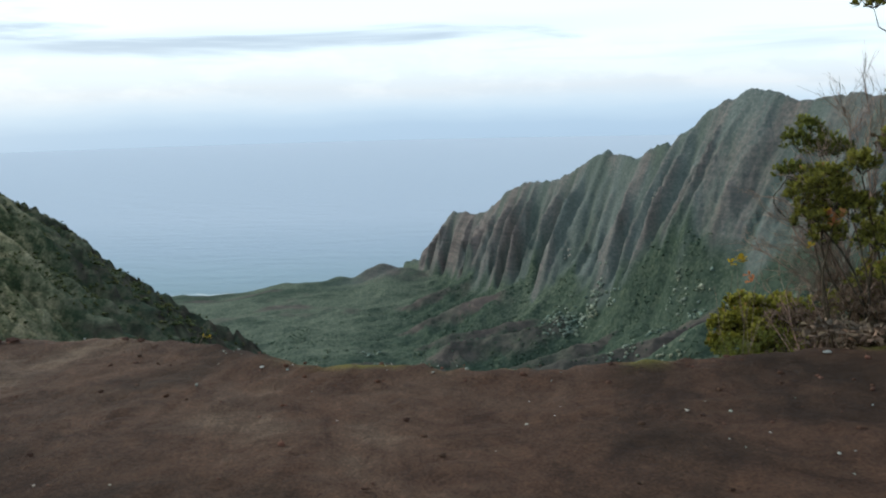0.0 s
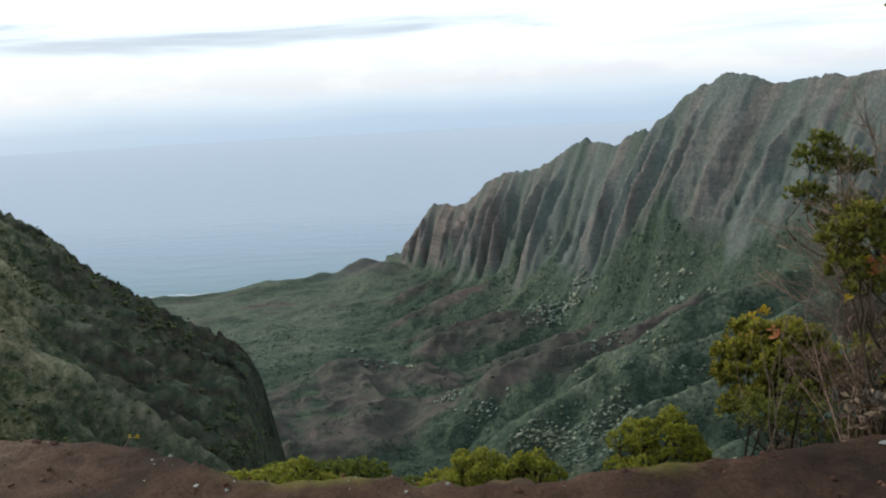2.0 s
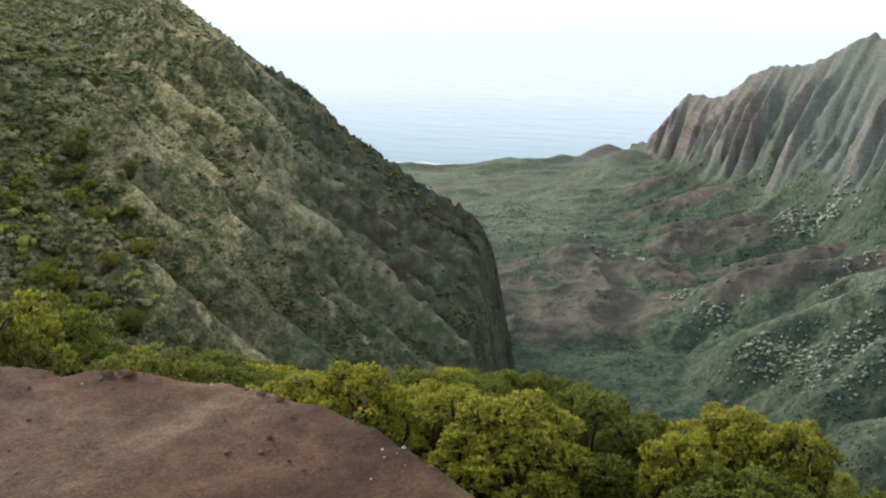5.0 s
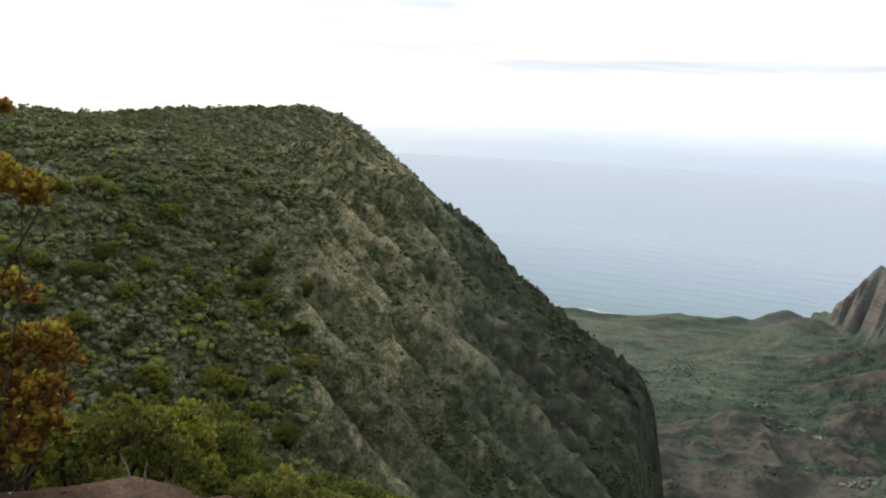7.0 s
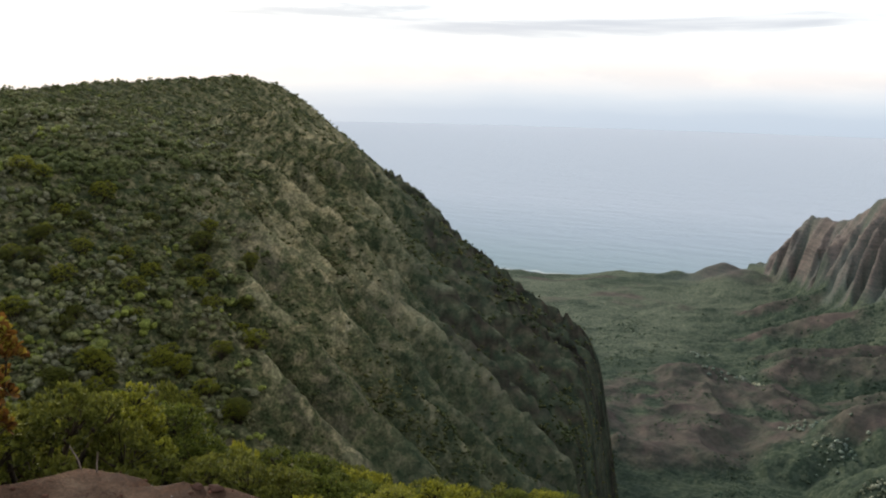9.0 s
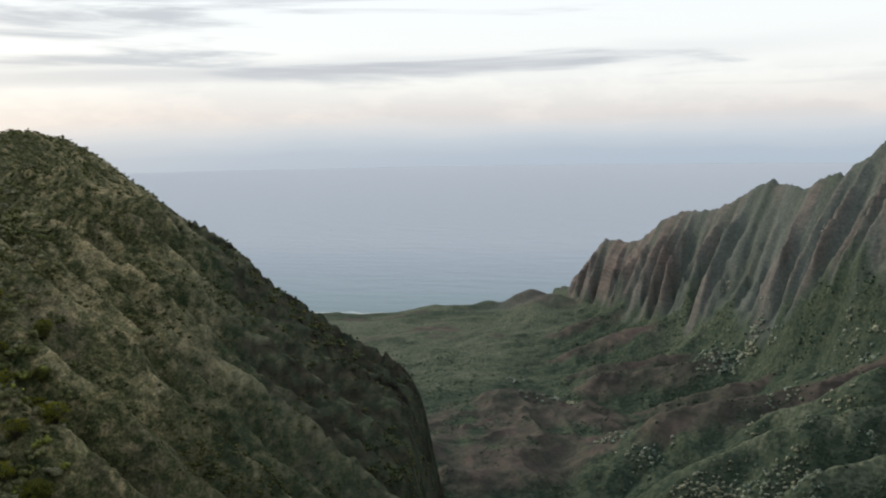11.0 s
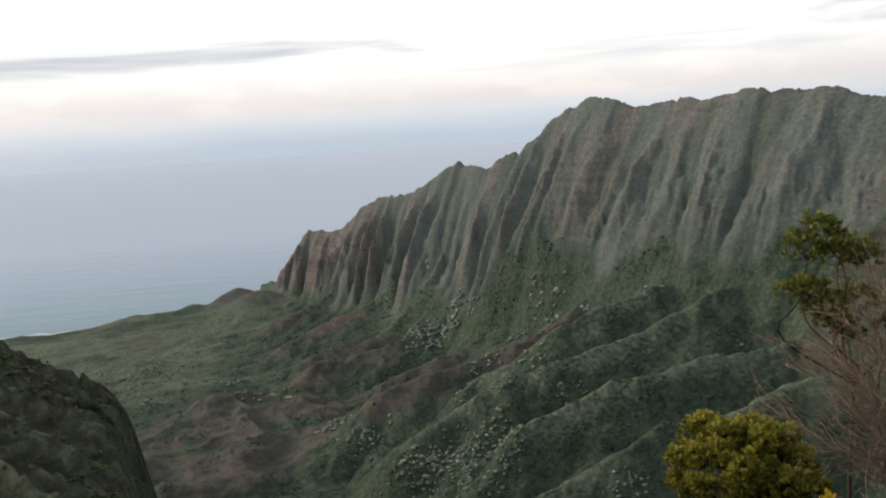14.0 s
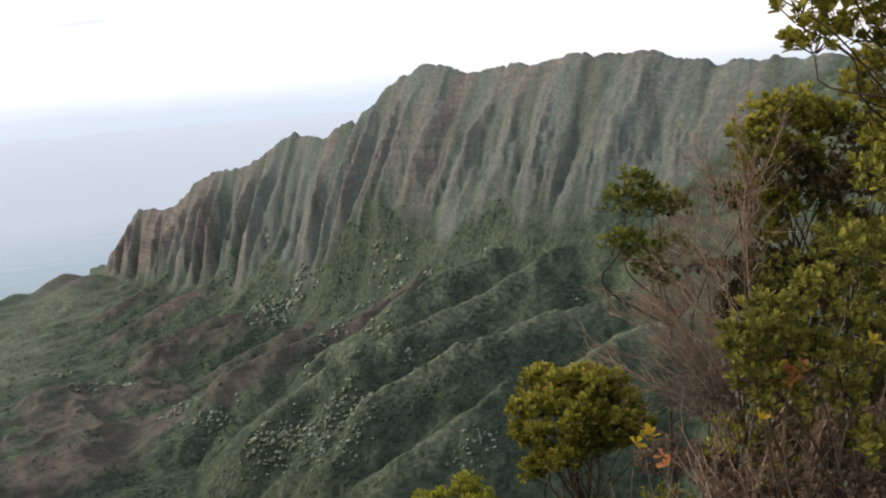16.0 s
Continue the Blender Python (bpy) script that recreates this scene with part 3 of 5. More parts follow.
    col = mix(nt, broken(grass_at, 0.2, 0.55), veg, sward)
    col = mix(nt, broken(rock_at, 0.2, 0.8), col, stone2)
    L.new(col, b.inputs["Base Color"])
    bump = node(nt, "ShaderNodeBump", {"Strength": 0.2, "Distance": 0.8})
    hsum = node(nt, "ShaderNodeMath", operation="SUBTRACT")
    L.new(fine.outputs["Fac"], hsum.inputs[0])
    L.new(shrub.outputs["Distance"], hsum.inputs[1])
    L.new(hsum.outputs[0], bump.inputs["Height"])
    L.new(bump.outputs[0], b.inputs["Normal"])
    return m


def sea_material():
    m = bpy.data.materials.new("sea_water")
    nt, N, L = nodes_of(m)
    dif = N.new("ShaderNodeBsdfDiffuse")
    glo = node(nt, "ShaderNodeBsdfGlossy", {"Roughness": 0.3, "Color": (0.9, 0.93, 0.96, 1)})
    both = N.new("ShaderNodeMixShader")
    fr = node(nt, "ShaderNodeFresnel", {"IOR": 1.33})
    less = node(nt, "ShaderNodeMath", {1: 0.3}, operation="MULTIPLY")
    L.new(fr.outputs[0], less.inputs[0])
    L.new(less.outputs[0], both.inputs[0])
    out = N.new("ShaderNodeOutputMaterial")
    L.new(dif.outputs[0], both.inputs[1])
    L.new(glo.outputs[0], both.inputs[2])
    L.new(both.outputs[0], out.inputs[0])
    co = N.new("ShaderNodeTexCoord").outputs["Object"]
    sep = N.new("ShaderNodeSeparateXYZ")
    L.new(co, sep.inputs[0])
    # teal inshore; farther out the colour is paled with distance to paint haze
    shore_to_haze = node(nt, "ShaderNodeMapRange", {"From Min": 930.0, "From Max": 4500.0})
    L.new(sep.outputs["Y"], shore_to_haze.inputs["Value"])
    water_haze = ramp(nt, [(0.0, (0.135, 0.235, 0.275)), (0.025, (0.205, 0.305, 0.365)), (0.075, (0.305, 0.385, 0.475)), (0.17, (0.455, 0.51, 0.605)), (1.0, (0.595, 0.635, 0.725))])
    L.new(shore_to_haze.outputs[0], water_haze.inputs[0])
    L.new(water_haze.outputs[0], dif.inputs["Color"])
    mp = node(nt, "ShaderNodeMapping", {"Scale": (0.35, 1.0, 1.0), "Rotation": (0, 0, 0.1)})
    L.new(co, mp.inputs[0])
    w1 = noise_node(nt, 0.035, 3, 0.5, mp.outputs[0])
    w2 = noise_node(nt, 0.25, 4, 0.6, mp.outputs[0])
    w3 = node(nt, "ShaderNodeMath", {1: 4.0}, operation="MULTIPLY")
    L.new(w1.outputs["Fac"], w3.inputs[0])
    wa = node(nt, "ShaderNodeMath", operation="ADD")
    L.new(w3.outputs[0], wa.inputs[0])
    L.new(w2.outputs["Fac"], wa.inputs[1])
    bump = node(nt, "ShaderNodeBump", {"Strength": 0.6, "Distance": 2.5})
    L.new(wa.outputs[0], bump.inputs["Height"])
    L.new(bump.outputs[0], dif.inputs["Normal"])
    L.new(bump.outputs[0], glo.inputs["Normal"])
    return m


def dirt_material():
    m = bpy.data.materials.new("red_dirt")
    nt, N, L = nodes_of(m)
    b = principled(nt, 0.92, 0.2)
    co = N.new("ShaderNodeTexCoord").outputs["Object"]
    big = noise_node(nt, 0.9, 5, 0.6, co, 0.6)
    mid = noise_node(nt, 9.0, 7, 0.72, co)
    fine = noise_node(nt, 70.0, 6, 0.75, co)
    base = ramp(nt, [(0.32, (0.040, 0.022, 0.012)), (0.44, (0.069, 0.037, 0.021)), (0.54, (0.107, 0.056, 0.033)), (0.62, (0.128, 0.075, 0.047)), (0.72, (0.182, 0.122, 0.080))])
    L.new(big.outputs["Fac"], base.inputs[0])
    grit = ramp(nt, [(0.3, (0.75, 0.72, 0.70)), (0.55, (1.0, 1.0, 1.0)), (0.8, (1.35, 1.3, 1.25))])
    L.new(mid.outputs["Fac"], grit.inputs[0])
    col = mix(nt, 1.0, base.outputs[0], grit.outputs[0], "MULTIPLY")
    tread = noise_node(nt, 2.6, 6, 0.7, co, 1.2)
    worn = ramp(nt, [(0.36, (0.66, 0.62, 0.60)), (0.5, (1.0, 1.0, 1.0)), (0.66, (1.28, 1.28, 1.26))])
    L.new(tread.outputs["Fac"], worn.inputs[0])
    col = mix(nt, 1.0, col, worn.outputs[0], "MULTIPLY")
    speck = ramp(nt, [(0.36, (0.5, 0.48, 0.47)), (0.5, (0.95, 0.95, 0.95)), (0.66, (1.55, 1.5, 1.48))])
    L.new(fine.outputs["Fac"], speck.inputs[0])
    col = mix(nt, 0.8, col, speck.outputs[0], "MULTIPLY")
    moss_at = node(nt, "ShaderNodeAttribute", attribute_name="moss")
    mm = node(nt, "ShaderNodeMath", operation="MULTIPLY")
    L.new(moss_at.outputs["Fac"], mm.inputs[0])
    mk = node(nt, "ShaderNodeMapRange", {"From Min": 0.34, "From Max": 0.50})
    L.new(mid.outputs["Fac"], mk.inputs["Value"])
    L.new(mk.outputs[0], mm.inputs[1])
    col = mix(nt, mm.outputs[0], col, mix(nt, fine.outputs["Fac"], (0.12, 0.12, 0.012), (0.30, 0.27, 0.03)))
    L.new(col, b.inputs["Base Color"])
    hs = node(nt, "ShaderNodeMath", {1: 0.25}, operation="MULTIPLY_ADD")
    L.new(fine.outputs["Fac"], hs.inputs[0])
    L.new(mid.outputs["Fac"], hs.inputs[2])
    bump = node(nt, "ShaderNodeBump", {"Strength": 0.9, "Distance": 0.045})
    L.new(hs.outputs[0], bump.inputs["Height"])
    L.new(bump.outputs[0], b.inputs["Normal"])
    return m


def leaf_material(name, old, young, accent=None, accent_from=0.97, middle=None, ripe=0.85):
    """old and young: leaf colours that vary leaf by leaf, and paint the dark undersides and light tops of clumps;
    accent: the colour of a few withering leaves.
    """
    m = bpy.data.materials.new(name)
    nt, N, L = nodes_of(m)
    g = N.new("ShaderNodeNewGeometry")
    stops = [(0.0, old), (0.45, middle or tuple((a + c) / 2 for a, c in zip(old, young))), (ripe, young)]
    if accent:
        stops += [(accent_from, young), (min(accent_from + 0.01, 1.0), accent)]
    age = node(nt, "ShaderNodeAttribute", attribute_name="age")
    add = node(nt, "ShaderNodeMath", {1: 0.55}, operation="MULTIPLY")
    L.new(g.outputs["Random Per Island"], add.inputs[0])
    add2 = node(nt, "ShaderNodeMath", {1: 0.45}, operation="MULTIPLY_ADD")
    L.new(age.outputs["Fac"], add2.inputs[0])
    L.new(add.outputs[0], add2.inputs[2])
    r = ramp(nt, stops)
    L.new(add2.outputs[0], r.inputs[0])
    b = node(nt, "ShaderNodeBsdfPrincipled", {"Roughness": 0.58, "Specular IOR Level": 0.14})
    L.new(r.outputs[0], b.inputs["Base Color"])
    tr = N.new("ShaderNodeBsdfTranslucent")
    L.new(r.outputs[0], tr.inputs["Color"])
    mx = node(nt, "ShaderNodeMixShader", {0: 0.28})
    L.new(b.outputs[0], mx.inputs[1])
    L.new(tr.outputs[0], mx.inputs[2])
    o = N.new("ShaderNodeOutputMaterial")
    L.new(mx.outputs[0], o.inputs[0])
    return m


def plain_material(name, dark, light, scale, rough=0.85, bump_height=0.01, spread=1.0):
    m = bpy.data.materials.new(name)
    nt, N, L = nodes_of(m)
    b = principled(nt, rough, 0.06 if rough > 0.8 else 0.25)
    co = N.new("ShaderNodeTexCoord").outputs["Object"]
    n = noise_node(nt, scale, 5, 0.65, co)
    isl = N.new("ShaderNodeNewGeometry").outputs["Random Per Island"]
    r = ramp(nt, [(0.3, dark), (0.7, light)])
    L.new(n.outputs["Fac"], r.inputs[0])
    v = ramp(nt, [(0.0, (0.55, 0.58, 0.55)), (0.35, (1.1, 1.1, 0.95)), (0.6, (0.8, 0.85, 0.85)), (0.85, (1.5, 1.38, 1.25)), (1.0, (1.7, 1.65, 1.6))])
    L.new(isl, v.inputs[0])
    v_out = mix(nt, spread, (1.0, 1.0, 1.0), v.outputs[0])
    patch = noise_node(nt, scale / 28, 4, 0.6, co)
    pr = ramp(nt, [(0.34, (0.72, 0.86, 0.86)), (0.5, (1.0, 1.0, 1.0)), (0.66, (1.38, 1.22, 1.05))])
    L.new(patch.outputs["Fac"], pr.inputs[0])
    col = mix(nt, 1.0, r.outputs[0], v_out, "MULTIPLY")
    L.new(mix(nt, 0.9, col, pr.outputs[0], "MULTIPLY"), b.inputs["Base Color"])
    bump = node(nt, "ShaderNodeBump", {"Strength": 0.6, "Distance": bump_height})
    L.new(n.outputs["Fac"], bump.inputs["Height"])
    L.new(bump.outputs[0], b.inputs["Normal"])
    return m


LAND = land_material()
WATER = sea_material()
DIRT = dirt_material()
BARK = plain_material("grey_bark", (0.034, 0.026, 0.020), (0.10, 0.076, 0.058), 30.0, 0.9, 0.004)
DEAD = plain_material("bare_twig_bark", (0.17, 0.115, 0.094), (0.40, 0.29, 0.240), 20.0, 0.9, 0.003)
FERN = plain_material("withered_fern", (0.090, 0.064, 0.049), (0.24, 0.172, 0.132), 12.0, 0.9, 0.004)
PEBBLE = plain_material("pale_pebble", (0.28, 0.26, 0.235), (0.54, 0.51, 0.47), 30.0, 0.8, 0.002)
CLOD = plain_material("red_clod", (0.07, 0.034, 0.026), (0.16, 0.085, 0.065), 12.0, 0.95, 0.01)
SCAR = plain_material("pale_rock", (0.24, 0.22, 0.20), (0.42, 0.39, 0.36), 1.0, 0.9, 0.2)
FOAM = plain_material("surf_foam", (0.7, 0.72, 0.74), (0.85, 0.86, 0.87), 0.2, 0.7, 0.1)
def woodland_material():
    """Crowns whose sort (attribute "sort") runs from dark green over olive and grey to light green."""
    m = bpy.data.materials.new("woodland_crowns")
    nt, N, L = nodes_of(m)
    b = principled(nt, 0.8, 0.08)
    co = N.new("ShaderNodeTexCoord").outputs["Object"]
    n = noise_node(nt, 3.2, 5, 0.7, co)
    at = node(nt, "ShaderNodeAttribute", attribute_name="sort")
    kind = ramp(nt, [(0.0, (0.102, 0.119, 0.044)), (0.3, (0.149, 0.163, 0.066)), (0.55, (0.196, 0.190, 0.099)), (0.72, (0.262, 0.254, 0.179)), (0.80, (0.186, 0.201, 0.066)), (1.0, (0.276, 0.306, 0.069))])
    L.new(at.outputs["Fac"], kind.inputs[0])
    isl = ramp(nt, [(0.0, (0.78, 0.80, 0.78)), (0.5, (1.0, 1.0, 1.0)), (1.0, (1.30, 1.27, 1.18))])
    L.new(N.new("ShaderNodeNewGeometry").outputs["Random Per Island"], isl.inputs[0])
    leafy = ramp(nt, [(0.34, (0.55, 0.58, 0.55)), (0.5, (1.0, 1.0, 1.0)), (0.66, (1.6, 1.54, 1.4))])
    L.new(n.outputs["Fac"], leafy.inputs[0])
    col = mix(nt, 1.0, mix(nt, 1.0, kind.outputs[0], isl.outputs[0], "MULTIPLY"), leafy.outputs[0], "MULTIPLY")
    L.new(col, b.inputs["Base Color"])
    bump = node(nt, "ShaderNodeBump", {"Strength": 0.8, "Distance": 0.35})
    L.new(n.outputs["Fac"], bump.inputs["Height"])
    L.new(bump.outputs[0], b.inputs["Normal"])
    return m


CROWNS = woodland_material()
WOODLAND = plain_material("woodland_leaves", (0.046, 0.054, 0.024), (0.150, 0.154, 0.076), 2.2, 0.85, 0.25, 0.9)
BRUSH = plain_material("canyon_bush_leaves", (0.044, 0.056, 0.024), (0.130, 0.136, 0.064), 2.2, 0.85, 0.2, 1.0)
SCRUB = plain_material("valley_scrub", (0.039, 0.059, 0.045), (0.101, 0.131, 0.095), 1.2, 0.9, 0.4)
PALE_WOOD = plain_material("pale_candlenut_leaves", (0.125, 0.155, 0.125), (0.28, 0.31, 0.26), 1.2, 0.8, 0.3)
LEAF_GREEN = leaf_material("green_shrub_leaves", (0.036, 0.042, 0.013), (0.46, 0.42, 0.065), (0.40, 0.25, 0.07), 0.87)
LEAF_RIM = leaf_material("dark_rim_leaves", (0.018, 0.030, 0.009), (0.235, 0.265, 0.042), (0.34, 0.28, 0.045), 0.93)
LEAF_BROWN = leaf_material("browned_leaves", (0.055, 0.038, 0.027), (0.25, 0.175, 0.122), (0.22, 0.17, 0.06), 0.9)
LEAF_NEAR = leaf_material("deep_green_leaves", (0.024, 0.032, 0.012), (0.36, 0.33, 0.060), (0.33, 0.21, 0.08), 0.84)
LEAF_YELLOW = leaf_material("yellow_green_leaves", (0.05, 0.060, 0.014), (0.46, 0.445, 0.055), (0.48, 0.36, 0.06), 0.95)
# near-black olive that paints the shade deep inside the shrubs
LEAF_SHADE = leaf_material("shade_dark_leaves", (0.014, 0.013, 0.007), (0.125, 0.105, 0.042), (0.15, 0.09, 0.05), 0.8)
LEAF_DULL = leaf_material("dull_green_leaves", (0.030, 0.040, 0.012), (0.255, 0.26, 0.050))
LEAF_RUST = leaf_material("rusty_tinged_leaves", (0.040, 0.016, 0.008), (0.40, 0.36, 0.045), (0.46, 0.22, 0.04), 0.93, (0.29, 0.135, 0.030), 0.66)
LEAF_RED = leaf_material("orange_red_leaves", (0.45, 0.12, 0.06), (0.58, 0.30, 0.11))
LEAF_GOLD = leaf_material("golden_yellow_leaves", (0.38, 0.25, 0.02), (0.52, 0.38, 0.03))


# ---- mesh helpers ----
def mesh_object(name, verts, faces, material, parent=None, label="", smooth=False, attrs=None):
    me = bpy.data.meshes.new(name)
    verts = np.asarray(verts, np.float32).reshape(-1, 3)
    faces = np.asarray(faces, np.int32)
    me.vertices.add(len(verts))
    me.vertices.foreach_set("co", verts.ravel())
    k = faces.shape[1]
    me.loops.add(faces.size)
    me.loops.foreach_set("vertex_index", faces.ravel())
    me.polygons.add(len(faces))
    me.polygons.foreach_set("loop_start", np.arange(0, faces.size, k, dtype=np.int32))
    me.polygons.foreach_set("use_smooth", np.full(len(faces), smooth))
    for an, av in (attrs or {}).items():
        at = me.attributes.new(an, "FLOAT", "POINT")
        at.data.foreach_set("value", np.asarray(av, np.float32).ravel())
    me.update(calc_edges=True)
    me.materials.append(material)
    ob = new(name, me)
    if parent is not None:
        ob.parent = parent
    if label:
        tagged(ob, label)
    return ob


# ---- ground: one sheet from the lookout to under the sea ----
def make_ground():
    az = np.concatenate([np.concatenate([np.arange(-64, -38, 0.24), np.arange(-38, 38, 0.105), np.arange(38, 48, 0.25)]), np.linspace(58, 288, 60)[:-1]])
    rr = np.concatenate([np.geomspace(1.5, 90, 60), np.geomspace(92, 232, 100), np.arange(233.4, 560, 1.35), np.arange(560, 945, 2.3), [960, 1000, 1080, 1300, 2400, 4950]])
    A, R = np.meshgrid(np.radians(az), rr, indexing="ij")
    X, Y = R * np.sin(A), 1.5 + R * np.cos(A)
    h, rock, grass, brush, face, gully, cliff, dry, basalt = land(X, Y)
    # bare shelf of the lookout itself lies just under the trodden dirt
    near = smoothstep(9.0, 5.0, np.hypot(X, Y - 1.0))
    h = np.where(Y < 6.5, h * (1 - near) + np.minimum(h, DIRT_Z - 0.35) * near, h)
    n, m = X.shape
    idx = np.arange(n * m).reshape(n, m)
    a, b = idx, np.roll(idx, -1, axis=0)
    faces = np.stack([a[:, :-1], b[:, :-1], b[:, 1:], a[:, 1:]], -1).reshape(-1, 4)[:, ::-1]
    verts = np.stack([X, Y, h], -1).reshape(-1, 3)
    centre = len(verts)
    verts = np.vstack([verts, [[0, 1.5, DIRT_Z - 0.4]]])
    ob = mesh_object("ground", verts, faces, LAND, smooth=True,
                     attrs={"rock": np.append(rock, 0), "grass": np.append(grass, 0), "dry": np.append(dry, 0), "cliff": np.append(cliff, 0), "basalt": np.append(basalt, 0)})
    return tagged(ob, "green and brown valley with fluted cliffs, spurs and a canyon wall", "valley", kind="structure")


make_ground()


def make_sea():
    az = np.radians(np.arange(-180, 180, 3.0))
    rr = np.array([5, 600, 800, 900, 960, 1020, 1100, 1200, 1400, 1700, 2100, 2700, 3500, 4200, 4900.0])
    A, R = np.meshgrid(az, rr, indexing="ij")
    n, m = A.shape
    idx = np.arange(n * m).reshape(n, m)
    a, b = idx, np.roll(idx, -1, axis=0)
    faces = np.stack([a[:, :-1], b[:, :-1], b[:, 1:], a[:, 1:]], -1).reshape(-1, 4)[:, ::-1]
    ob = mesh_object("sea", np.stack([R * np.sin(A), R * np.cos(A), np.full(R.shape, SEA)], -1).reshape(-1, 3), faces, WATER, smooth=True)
    return tagged(ob, "calm pale blue sea with faint swell lines reaching a hazy horizon", "sea", kind="structure")


make_sea()


# ---- the dirt lookout ----
EDGE_X = np.array([-9, -6, -4.3, -3.8, -3.4, -2.6, -2.2, -1.6, -1.3, -0.8, -0.3, 0.0, 0.4, 0.9, 1.4, 2.0, 2.8, 4.0, 9])
EDGE_Y = np.array([2.0, 3.1, 4.0, 4.55, 5.05, 5.2, 5.2, 5.08, 4.92, 4.53, 4.54, 4.40, 4.40, 4.38, 4.44, 4.58, 4.66, 4.5, 3.6])


def edge_y(x):
    return np.interp(x, EDGE_X, EDGE_Y)


def dirt_height(x, y):
    e = edge_y(x) + 0.06 * fbm(x * 2.2, x * 0, 205, 3) + 0.035 * fbm(x * 9, y * 9, 206, 2)
    over = y - e
    z = DIRT_Z + 0.022 * fbm(x * 0.8, y * 0.8, 201) + 0.007 * fbm(x * 5, y * 5, 202) + 0.014 * fbm(x * 14, y * 14, 203, 2)
    z = z + 0.02 * smoothstep(-0.35, -0.05, over) - 0.95 * np.maximum(over, 0) ** 1.0 - 0.5 * smoothstep(0.0, 0.35, over)
    return z, over


def make_lookout():
    xs = np.linspace(-8.5, 8.0, 310)
    v = np.linspace(-1, 1, 175)
    X, V = np.meshgrid(xs, v, indexing="ij")
    base = edge_y(X)
    Y = np.where(V < 0.2, -7 + (base + 0.3 + 7) * ((V + 1) / 1.2) ** 0.75, base + 0.3 + (V - 0.2) / 0.8 * 1.6)
    z, over = dirt_height(X, Y)
    clump = smoothstep(0.05, 0.32, fbm(X * 1.3 + 3, Y * 1.3, 209, 3) + 0.14 * X)
    moss = smoothstep(-0.17, -0.03, over) * smoothstep(0.5, 0.2, over) * clump * smoothstep(-1.1, -0.2, X)
    n, m = X.shape
    idx = np.arange(n * m).reshape(n, m)
    faces = np.stack([idx[:-1, :-1], idx[1:, :-1], idx[1:, 1:], idx[:-1, 1:]], -1).reshape(-1, 4)
    ob = mesh_object("dirt_ledge", np.stack([X, Y, z], -1).reshape(-1, 3), faces, DIRT, smooth=True, attrs={"moss": moss.ravel()})
    return tagged(ob, "trodden red-brown dirt ledge with mossy rim and small pebbles", "ground", kind="structure")


make_lookout()

# ---- scatter of solid lumps, joined into one mesh ----
PHI = (1 + 5 ** 0.5) / 2
ICO_V = np.array([(-1, PHI, 0), (1, PHI, 0), (-1, -PHI, 0), (1, -PHI, 0), (0, -1, PHI), (0, 1, PHI), (0, -1, -PHI), (0, 1, -PHI), (PHI, 0, -1), (PHI, 0, 1), (-PHI, 0, -1), (-PHI, 0, 1)]) / (1 + PHI ** 2) ** 0.5
ICO_F = np.array([(0, 11, 5), (0, 5, 1), (0, 1, 7), (0, 7, 10), (0, 10, 11), (1, 5, 9), (5, 11, 4), (11, 10, 2), (10, 7, 6), (7, 1, 8), (3, 9, 4), (3, 4, 2), (3, 2, 6), (3, 6, 8), (3, 8, 9), (4, 9, 5), (2, 4, 11), (6, 2, 10), (8, 6, 7), (9, 8, 1)])


def finer_ball():
    v, f, seen = [tuple(p) for p in ICO_V], [], {}

    def half(a, b):
        k = (min(a, b), max(a, b))
        if k not in seen:
            p = (np.array(v[a]) + np.array(v[b])) / 2
            v.append(tuple(p / np.linalg.norm(p)))
            seen[k] = len(v) - 1
        return seen[k]

    for a, b, c in ICO_F:
        d, e, g = half(a, b), half(b, c), half(c, a)
        f += [(a, d, g), (d, b, e), (g, e, c), (d, e, g)]
    return np.array(v), np.array(f)


BALL_V, BALL_F = finer_ball()
OCT_V = np.array([(1, 0, 0), (0, 1, 0), (-1, 0, 0), (0, -1, 0), (0, 0, 1), (0, 0, -0.6)], float)
OCT_F = np.array([(0, 1, 4), (1, 2, 4), (2, 3, 4), (3, 0, 4), (1, 0, 5), (2, 1, 5), (3, 2, 5), (0, 3, 5)])


def lumps(name, at, size, material, label, category, seed, fine=False, flat=0.8, jitter=0.45, smooth=True, kind="stuff", small=False, attrs=None):
    rng = np.random.default_rng(seed)
    tv, tf = (BALL_V, BALL_F) if fine else (OCT_V, OCT_F) if small else (ICO_V, ICO_F)
    n = len(at)
    v = np.repeat(tv[None], n, 0) * (1 + jitter * (rng.random((n, len(tv), 1)) * 2 - 1))
    a = rng.random(n) * 6.283
    c, s = np.cos(a)[:, None], np.sin(a)[:, None]
    v = np.stack([v[..., 0] * c - v[..., 1] * s, v[..., 0] * s + v[..., 1] * c, v[..., 2] * flat], -1)
    v = v * np.asarray(size)[:, None, None] * (0.85 + 0.3 * rng.random((n, 1, 3))) + np.asarray(at)[:, None]
    f = (tf[None] + (np.arange(n) * len(tv))[:, None, None]).reshape(-1, 3)
    ob = mesh_object(name, v.reshape(-1, 3), f, material, smooth=smooth, attrs={k: np.repeat(a, len(tv)) for k, a in (attrs or {}).items()})
    return tagged(ob, label, category, kind=kind)


